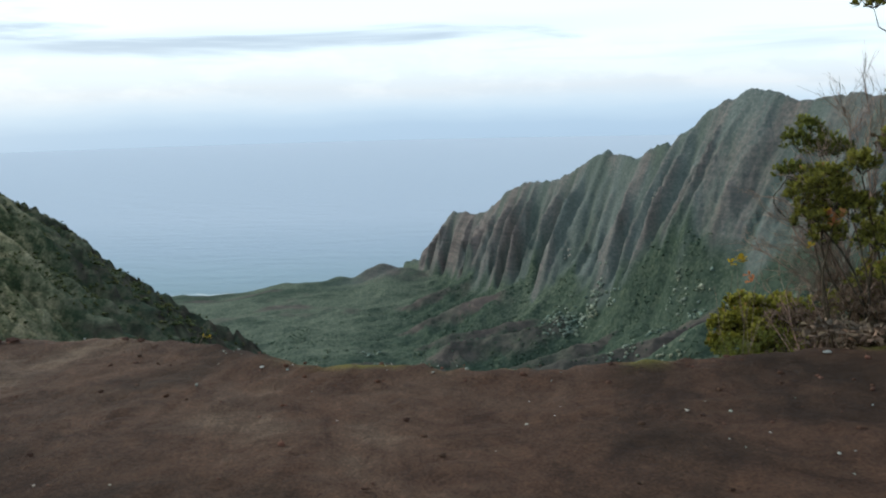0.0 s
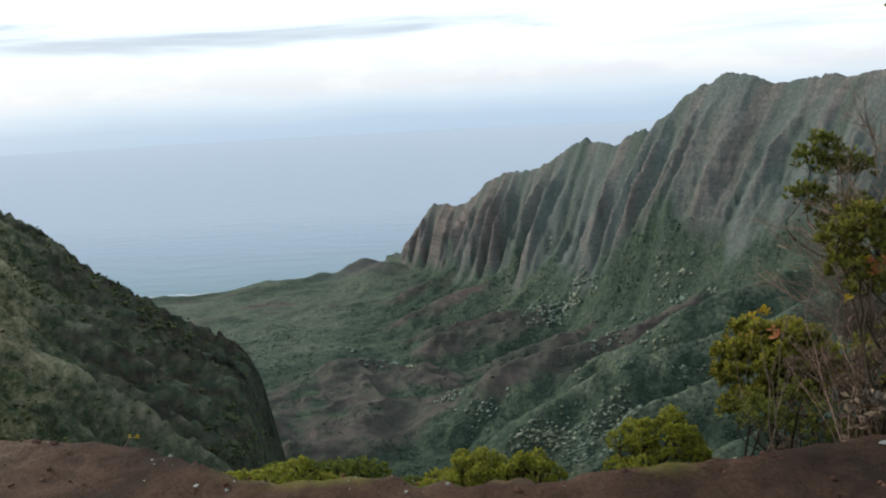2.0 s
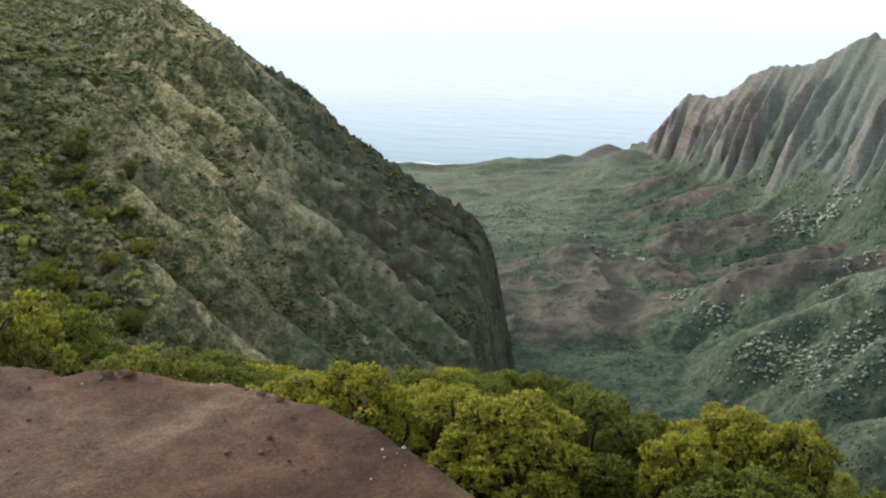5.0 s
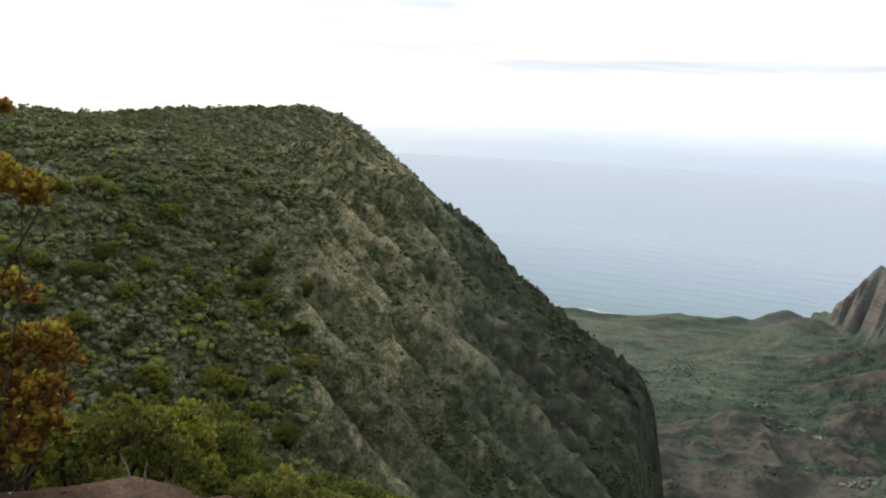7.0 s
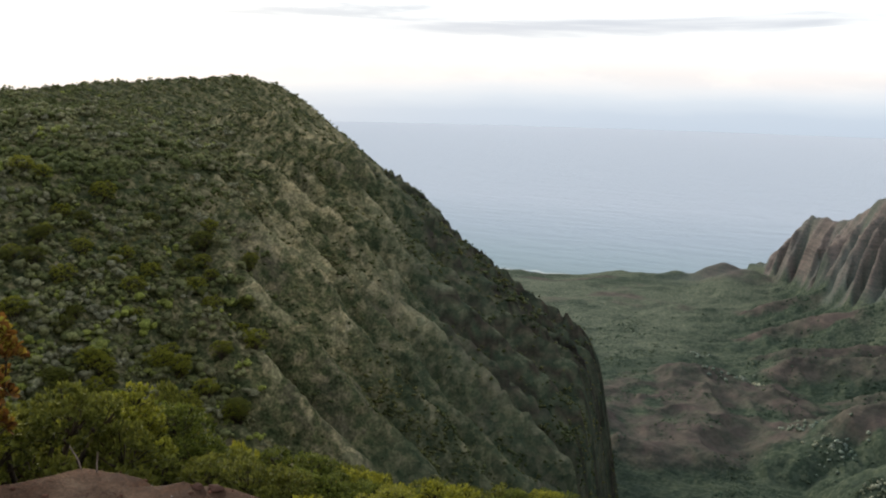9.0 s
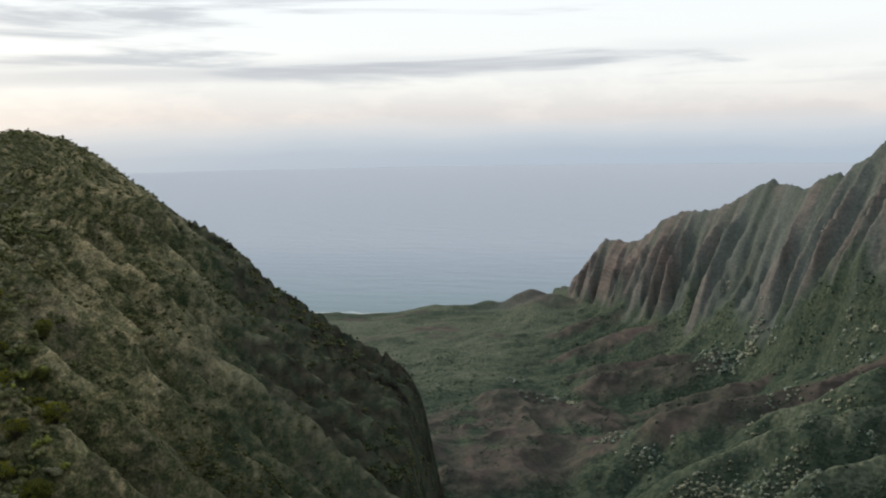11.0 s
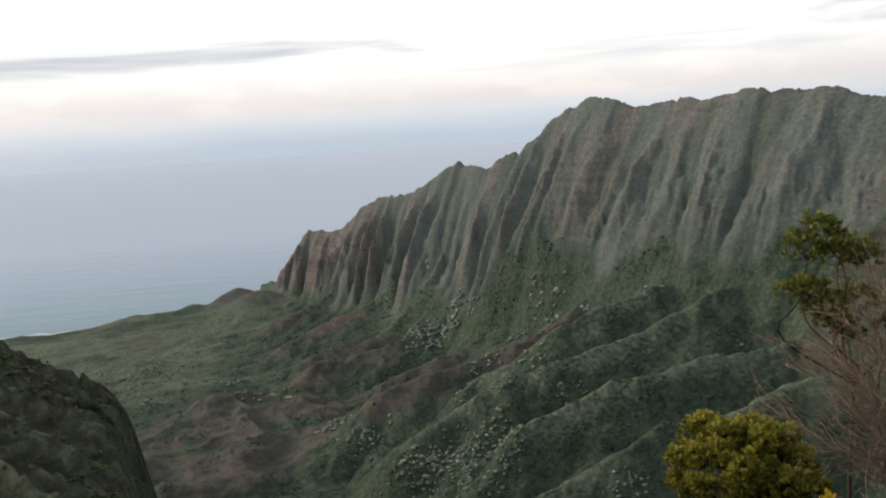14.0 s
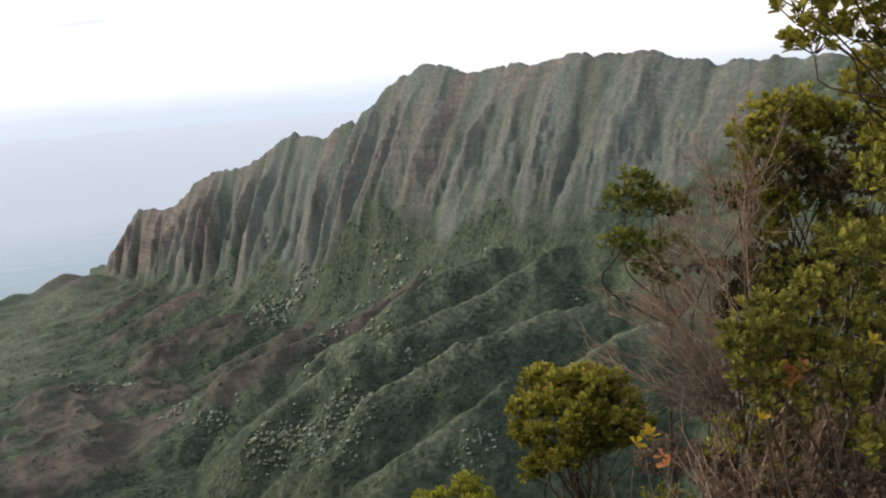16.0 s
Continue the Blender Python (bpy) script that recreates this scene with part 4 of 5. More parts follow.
def scatter(n, seed, az, rng_m, keep, even=False):
    """Places on the ground, even by bearing and by the range or its logarithm, thinned by keep()."""
    rng = np.random.default_rng(seed)
    a = np.radians(rng.uniform(az[0], az[1], n))
    r = rng.uniform(rng_m[0], rng_m[1], n) if even else np.exp(rng.uniform(math.log(rng_m[0]), math.log(rng_m[1]), n))
    x, y = r * np.sin(a), r * np.cos(a)
    cover = land(x, y)
    h = cover[0]
    k = (rng.random(n) < keep(x, y, *cover[:7])) & (h > SEA + 2)
    return np.stack([x, y, h], -1)[k], r[k], rng.random(k.sum())


# woodland on the gentle slope, thinner brush on the canyon face
pts, rr_, u_ = scatter(34000, 301, (-60, -20), (26, 285), lambda x, y, h, rock, grass, brush, face, gully, cliff: brush * np.clip(0.8 + 1.1 * fbm(x / 11, y / 11, 143), 0.3, 1), True)
size = (0.28 + 0.0011 * rr_) * (0.32 + 1.1 * u_ ** 2.3) * (1 - 0.35 * smoothstep(200, 270, rr_))
pts[:, 2] -= size * 0.1
lumps("woodland", pts, size, WOODLAND, "low green underwood between the trees of the slope", "underwood", 302, flat=0.85, jitter=0.28)
pts, rr_, u_ = scatter(15000, 305, (-62, -22), (72, 285), lambda x, y, h, rock, grass, brush, face, gully, cliff: np.clip(brush + 0.35 * face * smoothstep(-33, -37, np.degrees(np.arctan2(x, y))), 0, 1) * np.clip(0.85 + 0.9 * fbm(x / 13, y / 13, 144), 0.25, 1), True)
rng = np.random.default_rng(306)
girth = (0.5 + 1.05 * u_ ** 1.8) * (1 - 0.45 * smoothstep(150, 250, rr_))
patch = fbm(pts[:, 0] / 24, pts[:, 1] / 24, 146)
light = smoothstep(140, 95, rr_) * 0.12
sort = np.clip(0.44 + 0.9 * patch + 0.22 * rng.normal(size=len(pts)), 0, 0.78)
sort = np.where(rng.random(len(pts)) < 0.03 + light, 0.84 + 0.16 * rng.random(len(pts)), sort)
clumps = 8
spot = np.repeat(pts, clumps, 0) + np.repeat(girth, clumps)[:, None] * rng.normal(0, 1, (len(pts) * clumps, 3)) * (0.58, 0.58, 0.26)
spot[:, 2] += np.repeat(girth, clumps) * 0.35
lumps("woodland", spot, np.repeat(girth, clumps) * rng.uniform(0.20, 0.50, len(spot)), CROWNS, "dense native woodland of mixed greens on the slope", "woodland", 307, flat=0.8, jitter=0.35, attrs={"sort": np.repeat(sort, clumps)})
pts, rr_, u_ = scatter(330000, 303, (-44, 2), (110, 345), lambda x, y, h, rock, grass, brush, face, gully, cliff: face * np.clip(0.10 + 0.6 * gully + 1.3 * (fbm(x / 15, y / 15, 141) + 0.5 * fbm(x / 5, y / 5, 145)), 0.06, 1) * (1 - 0.85 * grass) * (1 - 0.75 * rock), True)
size = (0.10 + 0.0013 * rr_) * (0.35 + 1.3 * u_ ** 3)
pts[:, 2] += size * 0.1
lumps("canyon_brush", pts, size, BRUSH, "dark bushes dotted over the canyon face", "brush", 304, flat=0.8, jitter=0.5, small=True)
# dark scrub of the valley and the spurs
pts, rr_, u_ = scatter(120000, 311, (-14, 44), (240, 760), lambda x, y, h, rock, grass, brush, face, gully, cliff: smoothstep(0.02, 0.30, fbm(x / 17, y / 17, 151) + 0.5 * fbm(x / 60, y / 60, 153)) * (1 - np.clip(2 * cliff, 0, 1)) * (1 - rock) * (1 - 0.85 * grass) * (1 - face))
size = (0.0021 * rr_) * (0.35 + 0.9 * u_ ** 2)
pts[:, 2] -= size * 0.15
lumps("valley_scrub", pts, size, SCRUB, "dark green scrub over the valley and its spurs", "scrub", 312, flat=0.7, small=True)
# pale-leaved trees in stands and in lines down the gullies: x, y, spread, trees
GROVES = [(75, 563, 5, 34), (83, 542, 6, 40), (92, 539, 6, 36), (96, 538, 5, 22), (68, 571, 4, 16), (78, 540, 5, 18), (102, 516, 3, 7), (130, 468, 3, 7), (130, 456, 2.5,
          7), (135, 449, 2, 4), (141, 446, 2, 4), (125, 466, 2, 5), (102, 332, 1.6, 12), (108, 332, 1.5, 5), (159, 386, 2, 4), (162, 371, 2, 3), (142, 419, 2, 4), (133,
          436, 2, 5), (132, 443, 2, 3), (101, 365, 2, 5), (95, 372, 2, 4), (131, 441, 1.5, 3), (110, 448, 3, 8), (92, 412, 3, 9), (82, 408, 3, 8), (80, 344, 3, 7), (70,
          383, 3, 6), (172, 317, 1.2, 2), (179, 309, 1, 2), (40, 335, 5, 44), (49, 333, 6, 50), (59, 327, 6, 44), (68, 326, 5, 34), (70, 300, 4, 26), (71, 291, 3, 14),
          (56, 302, 5, 40), (64, 290, 3, 20), (33, 336, 4, 20), (73, 329, 4, 12), (90, 239, 2.5, 10), (94, 240, 2, 9), (97, 237, 2, 8), (87, 241, 2, 6), (-55, 603, 4, 9),
          (-38, 531, 4, 8), (-23, 537, 4, 10), (-14, 528, 4, 8), (13, 430, 4, 12), (19, 399, 4, 12), (5, 440, 4, 8), (31, 397, 4, 9), (25, 390, 4, 10)]
rng = np.random.default_rng(331)
more = np.array([(x + w * rng.normal(), y + w * rng.normal()) for x, y, w, n in GROVES for _ in range(round(1.5 * n))])
away = np.hypot(more[:, 0], more[:, 1])
big = 0.0026 * away * (0.35 + 0.8 * rng.random(len(more)))
pts, size = np.column_stack([more, land(more[:, 0], more[:, 1])[0] + big * 0.4]), big
lumps("candlenut_grove", pts, size, PALE_WOOD, "pale grey-green leafed trees in the valley gullies", "grove", 322, flat=0.85, jitter=0.35)


# pale scars of bare rock high on the cliff
scar = np.array([(x + w * rng.normal(), y + w * rng.normal()) for x, y, w in ((129.5, 524, 1.3), (130.5, 521, 1.2), (131.5, 519, 1.0), (90, 612, 1.3)) for _ in range(12)])
lumps("rock_scar", np.column_stack([scar, land(scar[:, 0], scar[:, 1])[0]]), 0.5 + 0.7 * rng.random(len(scar)), SCAR, "pale bare rock scars high on the cliff", "rock", 333, flat=0.8, jitter=0.5)


# ---- shrubs ----
def tubes(paths, radii, sides=5):
    """Tapered tubes along lists of points, as one set of vertices and triangles."""
    V, F, base = [], [], 0
    for pts_, (ra, rb) in zip(paths, radii):
        p = np.asarray(pts_, float)
        if len(p) == 4:
            for _ in range(2):
                a, b = p[:-1], p[1:]
                p = np.vstack([p[:1], np.stack([0.75 * a + 0.25 * b, 0.25 * a + 0.75 * b], 1).reshape(-1, 3), p[-1:]])
        n = len(p)
        d = np.gradient(p, axis=0)
        d /= np.linalg.norm(d, axis=1, keepdims=True) + 1e-9
        up = np.where(np.abs(d[:, 2:3]) > 0.9, np.array([[1.0, 0, 0]]), np.array([[0, 0, 1.0]]))
        a = np.cross(d, up)
        a /= np.linalg.norm(a, axis=1, keepdims=True) + 1e-9
        b = np.cross(d, a)
        ang = np.arange(sides) * 2 * math.pi / sides
        rad = np.linspace(ra, rb, n)[:, None, None]
        V.append((p[:, None] + rad * (a[:, None] * np.cos(ang)[None, :, None] + b[:, None] * np.sin(ang)[None, :, None])).reshape(-1, 3))
        i = base + np.arange((n - 1) * sides).reshape(n - 1, sides)
        j = np.roll(i, -1, axis=1)
        F.append(np.stack([i, j, j + sides], -1).reshape(-1, 3))
        F.append(np.stack([i, j + sides, i + sides], -1).reshape(-1, 3))
        base += n * sides
    return np.vstack(V), np.vstack(F)


LEAF_V = np.array([(0, 0, 0), (0.35, 0.14, 0.05), (0.35, -0.14, 0.05), (0.72, 0.235, 0.06), (0.72, -0.235, 0.06), (0.95, 0.13, 0.02), (0.95, -0.13, 0.02), (1.0, 0, -0.02), (0.45, 0, -0.02), (0.78, 0, -0.02)])
LEAF_F = np.array([(0, 8, 1), (0, 2, 8), (1, 8, 9), (1, 9, 3), (2, 9, 8), (2, 4, 9), (3, 9, 5), (4, 6, 9), (5, 9, 7), (6, 7, 9)])
SPOON_V = np.array([(0, 0, 0), (0.60, 0.235, 0.06), (0.60, -0.235, 0.06), (0.92, 0.15, 0.02), (0.92, -0.15, 0.02), (0.62, 0, -0.02)])
SPOON_F = np.array([(0, 5, 1), (0, 2, 5), (1, 5, 3), (2, 4, 5), (3, 5, 4)])
LEAFLET_V = np.array([(0, 0, 0), (0.6, 0.23, 0.07), (0.6, -0.23, 0.07), (1.0, 0, -0.02)])
LEAFLET_F = np.array([(0, 3, 1), (0, 2, 3)])


def rosettes(tips, ways, count, length, rng, fine=True, age=None, spread=(14, 70)):
    """Whorls of leaves round twig ends. Returns vertices, triangles and the leaf-age and painted-shade mask of each
    vertex.
    """
    tv, tf = (LEAF_V, LEAF_F) if fine == 2 else (SPOON_V, SPOON_F) if fine else (LEAFLET_V, LEAFLET_F)
    n = len(tips)
    tip, way = np.repeat(tips, count, 0), np.repeat(ways, count, 0)
    k = np.tile(np.arange(count), n)
    ang = k * 2.39996 + np.repeat(rng.random(n) * 6.28, count) + rng.normal(0, 0.25, n * count)
    tilt = np.radians(spread[0] + (spread[1] - spread[0]) * (k / max(count - 1, 1)) + rng.normal(0, 9, n * count))
    up = np.where(np.abs(way[:, 2:3]) > 0.9, np.array([[1.0, 0, 0]]), np.array([[0, 0, 1.0]]))
    a = np.cross(way, up)
    a /= np.linalg.norm(a, axis=1, keepdims=True)
    b = np.cross(way, a)
    side = a * np.cos(ang)[:, None] + b * np.sin(ang)[:, None]
    ex = way * np.cos(tilt)[:, None] + side * np.sin(tilt)[:, None]
    ez = way * np.sin(tilt)[:, None] - side * np.cos(tilt)[:, None]
    ey = np.cross(ez, ex)
    ln = (length * (0.65 + 0.6 * rng.random(n * count)))[:, None, None]
    start = tip - way * (0.25 * length * (k / count))[:, None]
    v = start[:, None] + ln * (tv[None, :, 0:1] * ex[:, None] + tv[None, :, 1:2] * ey[:, None] + tv[None, :, 2:3] * ez[:, None])
    f = (tf[None] + (np.arange(n * count) * len(tv))[:, None, None]).reshape(-1, 3)
    age_shades = np.repeat(np.repeat(age if age is not None else rng.random(n), count) * (1 - 0.5 * k / count), len(tv))
    return v.reshape(-1, 3), f, age_shades


def make_shrub(name, at, blobs, leaf, leaf_len, tips_per_m2, seed, label, category="shrub", count=9, fine=True, bark=None, trunk=0.035, group="", bare=0.0, stems=3, fork_at=None, shell=False):
    """A shrub on several stems. blobs: (x, y, z, radius) of its leaf masses in the world; at: where it stands."""
    rng = np.random.default_rng(seed)
    root = new(name)
    root.location = at
    at = np.asarray(at, float)
    paths, radii, tips, ways, lit = [], [], [], [], []
    feet = [np.array([math.cos(a), math.sin(a), 0]) * trunk * 1.6 for a in rng.random(stems) * 6.28]
    for bi, (bx, by, bz, br) in enumerate(blobs):
        c = np.array([bx, by, bz]) - at
        foot = feet[bi % stems]
        ln = np.linalg.norm(c)
        sway = rng.normal(0, 0.07 * ln, (2, 3)) * (1, 1, 0.3)
        fork = c - np.array([0, 0, br * 0.55])
        path = [foot - (0, 0, 0.15), foot * 0.6 + fork * 0.35 + sway[0] + (0, 0, 0.06 * ln), fork * 0.72 + sway[1], fork]
        if fork_at is not None and bz > fork_at[2] - 0.1:
            knee = np.array(fork_at) - at
            path = [knee, knee + (fork - knee) * 0.4 + sway[0] * 0.6, knee + (fork - knee) * 0.75 + sway[1] * 0.4, fork]
        paths.append(np.array(path))
        slim = 0.35 if fork_at is not None and len(blobs) > 15 else 1.0
        radii.append((slim * trunk * (0.7 + 0.5 * rng.random()), slim * trunk * 0.4))
        n = max(10, int(tips_per_m2 * 4 * math.pi * br * br))
        u = rng.normal(0, 1, (n, 3))
        u /= np.linalg.norm(u, axis=1, keepdims=True)
        u[:, 2] = np.where(u[:, 2] < -0.45, -u[:, 2] * 0.6, u[:, 2])
        rad = br * (0.55 + 0.5 * rng.random(n) ** 0.6) * (1 + 0.22 * np.sin(u[:, 0] * 5 + bi) * np.cos(u[:, 1] * 4 + seed))
        if shell:
            rad = br * (0.80 + 0.22 * rng.random(n))
        p = c + u * rad[:, None] * (1, 1, 0.9)
        w = u * 0.6 + np.array([0, 0, 0.85]) + rng.normal(0, 0.25, (n, 3))
        w /= np.linalg.norm(w, axis=1, keepdims=True)
        tips.append(p)
        ways.append(w)
        # shading painted into the leaf colour: light clump tops, dark undersides
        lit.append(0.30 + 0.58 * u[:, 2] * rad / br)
        for q in p[:: 3 if fine else 9]:
            mid = fork + (q - fork) * 0.55 + rng.normal(0, 0.05 * br, 3)
            paths.append(np.array([fork + (mid - fork) * 0.15, mid, q]))
            radii.append((trunk * 0.22, trunk * 0.09))
    if fork_at is not None:
        knee = np.array(fork_at) - at
        paths.append(np.array([(0, 0, -0.2), knee * 0.35 + (0.06, 0, 0), knee * 0.7 - (0.05, 0, 0), knee]))
        radii.append((trunk * 2.2, trunk * 1.3))
    v, f = tubes(paths, radii, 4 if fine else 3)
    mesh_object("stem", v, f, bark or BARK, root, smooth=True)
    tips, ways, lit = np.vstack(tips), np.vstack(ways), np.concatenate(lit)
    keep = rng.random(len(tips)) >= bare
    tips, ways, lit = tips[keep], ways[keep], lit[keep]
    z = tips[:, 2]
    # leaf tone from that painted shading, height in the crown and chance
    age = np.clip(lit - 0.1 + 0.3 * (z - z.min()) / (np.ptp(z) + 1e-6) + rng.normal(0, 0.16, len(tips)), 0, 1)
    v, f, age_shades = rosettes(tips, ways, count, leaf_len, rng, fine, age)
    mesh_object("crown", v, f, leaf, root, smooth=False, attrs={"age": age_shades})
    return tagged(root, label, category, group)


def crown_blobs(x, y, top, radius, seed, n=7):
    """Leaf masses that make up a domed crown of separate clumps."""
    rng = np.random.default_rng(seed)
    out = [(x, y, top - radius * 0.40, radius * 0.40)]
    for k in range(n + 2):
        a, e = k * 2.4 + rng.random(), rng.random()
        r = radius * (0.55 + 0.35 * rng.random())
        out.append((x + r * math.cos(a), y + r * math.sin(a), top - radius * (0.45 + 0.85 * e), radius * (0.26 + 0.16 * rng.random())))
    return out


def clump_crown(x, y, top, radius, seed, n=20):
    """Many small leaf clumps over a dome, with gaps between them."""
    rng = np.random.default_rng(seed)
    out = []
    for k in range(n):
        c = 1 - 1.25 * (k + 0.5) / n
        a, r = k * 2.4 + 0.5 * rng.random(), math.sqrt(max(1 - c * c, 0))
        f = radius * (0.68 + 0.27 * rng.random())
        out.append((x + f * r * math.cos(a), y + f * r * math.sin(a), top - radius + f * c, radius * (0.20 + 0.11 * rng.random())))
    return out


def ground_z(x, y):
    return float(land(np.array([x]), np.array([y]))[0][0])


# shrubs just below the rim: x, y, top of the crown, radius, sort (0 green, 1 yellow-green, 2 dull)
RIM_SHRUBS = [(0.50, 10.3, -3.72, 0.62, 1), (1.12, 9.9, -3.66, 0.36, 1), (0.1, 9.6, -3.75, 0.42, 1), (-2.65, 13.0, -4.95, 0.9, 0), (-2.15, 13.2, -4.88, 0.85, 0), (-1.5, 13.2, -5.05, 0.85, 0), (-0.9, 12.8, -5.1, 0.8, 0), (-0.45, 12.0, -4.85, 0.7, 0),
              (1.7, 8.3, -3.3, 0.42, 0), (2.25, 8.2, -3.18, 0.48, 1), (2.8, 8.4, -3.22, 0.45, 0), (-2.9, 8.7, -2.93, 0.5, 1), (-3.5, 7.4, -2.62, 0.5, 1), (-4.3, 7.8, -2.7, 0.65, 2)]
SORTS = [(LEAF_RIM, "rounded green shrub with glossy leaves below the dirt rim"), (LEAF_YELLOW, "yellow-green shrub with dense leaf rosettes below the dirt rim"),
         (LEAF_DULL, "dull green woody shrub on the slope below the dirt rim")]
models = []
for i, (x, y, top, rad, sort) in enumerate(RIM_SHRUBS):
    mat, label = SORTS[sort]
    ob = make_shrub("shrub", (x, y, ground_z(x, y) - 0.05), clump_crown(x, y, top - 0.24 * rad, rad, 400 + i, 26) + crown_blobs(x, y, top - rad * 1.4, rad * 0.85, 415 + i, 4), mat, 0.040, 300, 430 + i, label, fine=False, count=8, group="shrubs below the rim", shell=True)
    models.append((ob, top, rad))

# shrubs farther down the slope repeat those crowns
rng = np.random.default_rng(77)
placed = [(x, y) for x, y, *_ in RIM_SHRUBS]
tries = 0
while len(placed) < 66 and tries < 6000:
    tries += 1
    a, r = radians(rng.uniform(-62, 24)), math.exp(rng.uniform(math.log(6.3), math.log(18)))
    x, y = -0.25 + r * math.sin(a), 2.0 + r * math.cos(a)
    left = smoothstep(-18, -46, math.degrees(a))
    if y < edge_y(np.array([x]))[0] + 1.7 - 0.5 * left or any(math.hypot(x - p, y - q) < 0.62 + 0.028 * r for p, q in placed) or (x > 0.6 and r < 9):
        continue
    gz = ground_z(x, y)
    src, top, rad = models[int(rng.choice([0, 0, 2, 3, 4, 5, 6, 7, 8, 9, 9, 10, 11, 11, 12, 12, 13]))]
    if r < 10 and math.degrees(a) < -36:
        src, top, rad = models[13 if rng.random() < 0.5 else 9]
    tall = float(top - src.location.z)
    want = 1.25 + 0.045 * r + 0.35 * rng.random() + 1.2 * float(left)
    limit = 0.42 - r * math.tan(radians(float(np.interp(math.degrees(a), [-60, -46, -40, -33, -18], [13, 15.5, 19.5, 22.8, 25.5])) - (2.0 if r > 12 else 0) * rng.random()))
    want = min(want, limit - 0.2 - gz)
    if want < 0.7:
        continue
    k = want / tall
    wide = min(max(k * 1.25, 0.75), 1.5)
    placed.append((x, y))
    copy_thing(src, Matrix.LocRotScale((x, y, gz - 0.05), Euler((0, 0, rng.uniform(0, 6.28))), (wide, wide, k)))


# rounded small trees of the slope farther off
far_models = []
for i, (mat, label) in enumerate([(LEAF_DULL, "dull green small tree with a rounded crown on the slope"), (LEAF_RIM, "dark green small tree with a rounded crown on the slope"), (LEAF_YELLOW, "yellow-green small tree with a rounded crown on the slope")]):
    a, r = radians(-44 + 5 * i), 21 + 2 * i
    x, y = r * math.sin(a), 2 + r * math.cos(a)
    gz = ground_z(x, y)
    ob = make_shrub("tree", (x, y, gz - 0.1), clump_crown(x, y, gz + 2.1, 0.95, 450 + i, 20) + crown_blobs(x, y, gz + 1.2, 0.8, 455 + i, 2), mat, 0.085, 46, 460 + i, label, "tree", fine=False, count=7, group="trees of the slope", shell=True)
    far_models.append(ob)
    placed.append((x, y))
tries = 0
while len(placed) < 290 and tries < 14000:
    tries += 1
    a, r = radians(rng.uniform(-58, -16)), math.exp(rng.uniform(math.log(16), math.log(80)))
    x, y = -0.25 + r * math.sin(a), 2.0 + r * math.cos(a)
    if any(math.hypot(x - p, y - q) < 0.8 + 0.012 * r for p, q in placed):
        continue
    gz = ground_z(x, y)
    left = float(smoothstep(-18, -46, math.degrees(a)))
    want = min(1.5 + 0.8 * rng.random() + 0.012 * r, 0.42 - r * math.tan(radians(float(np.interp(math.degrees(a), [-60, -46, -40, -33, -18], [12, 14, 18, 21, 24.0])))) - gz + 0.2)
    if want < 0.8:
        continue
    k = want / 2.2
    placed.append((x, y))
    copy_thing(far_models[int(rng.choice([0, 0, 1, 1, 2]))], Matrix.LocRotScale((x, y, gz - 0.1), Euler((0, 0, rng.uniform(0, 6.28))), (max(k, 0.75) * 1.1, max(k, 0.75) * 1.1, k)))

# larger leafy trees among the woodland across the hollow
for _ in range(110):
    a, r = radians(rng.uniform(-53, -35)), 90 + 42 * rng.random() ** 1.7
    x, y = r * math.sin(a), 2.0 + r * math.cos(a)
    k = rng.uniform(0.7, 1.5)
    copy_thing(far_models[int(rng.choice([0, 2, 2, 2]))], Matrix.LocRotScale((x, y, ground_z(x, y) - 0.2), Euler((0, 0, rng.uniform(0, 6.28))), (k * 1.3, k * 1.3, k)))


# ---- plants beside the lookout ----
def twig_bush(name, at, tips, seed, label, category, material, thick=0.012, spread=0.5):
    """Bare twigs that fan out from a foot through and past the given places."""
    rng = np.random.default_rng(seed)
    root = new(name)
    root.location = at
    at = np.asarray(at, float)
    paths, radii = [], []
    for tx, ty, tz, n in tips:
        goal = np.array([tx, ty, tz]) - at
        fork = goal * 0.45 + rng.normal(0, 0.06, 3)
        paths.append(np.array([(0, 0, -0.1), goal * 0.2 + rng.normal(0, 0.05, 3), fork]))
        radii.append((thick, thick * 0.6))
        for _ in range(n):
            end = goal + rng.normal(0, spread, 3) * (1, 1, 0.8)
            knee = fork + (end - fork) * 0.5 + rng.normal(0, 0.08, 3)
            paths.append(np.array([fork, fork + (knee - fork) * 0.5 + rng.normal(0, 0.03, 3), knee, knee + (end - knee) * 0.6 + rng.normal(0, 0.03, 3), end]))
            radii.append((thick * 0.42, thick * 0.13))
            for _ in range(2):
                tip = knee + (end - knee) * rng.uniform(0.3, 0.9) + rng.normal(0, 0.16, 3)
                paths.append(np.array([knee, knee + (tip - knee) * 0.6 + (0, 0, 0.02), tip]))
                radii.append((thick * 0.26, thick * 0.11))
    for what, own in (("stem", [i for i, r in enumerate(radii) if r[0] >= thick * 0.9]), ("twig_spray", [i for i, r in enumerate(radii) if r[0] < thick * 0.9])):
        v, f = tubes([paths[i] for i in own], [radii[i] for i in own], 4)
        mesh_object(what, v, f, material, root, smooth=True)
    return tagged(root, label, category)


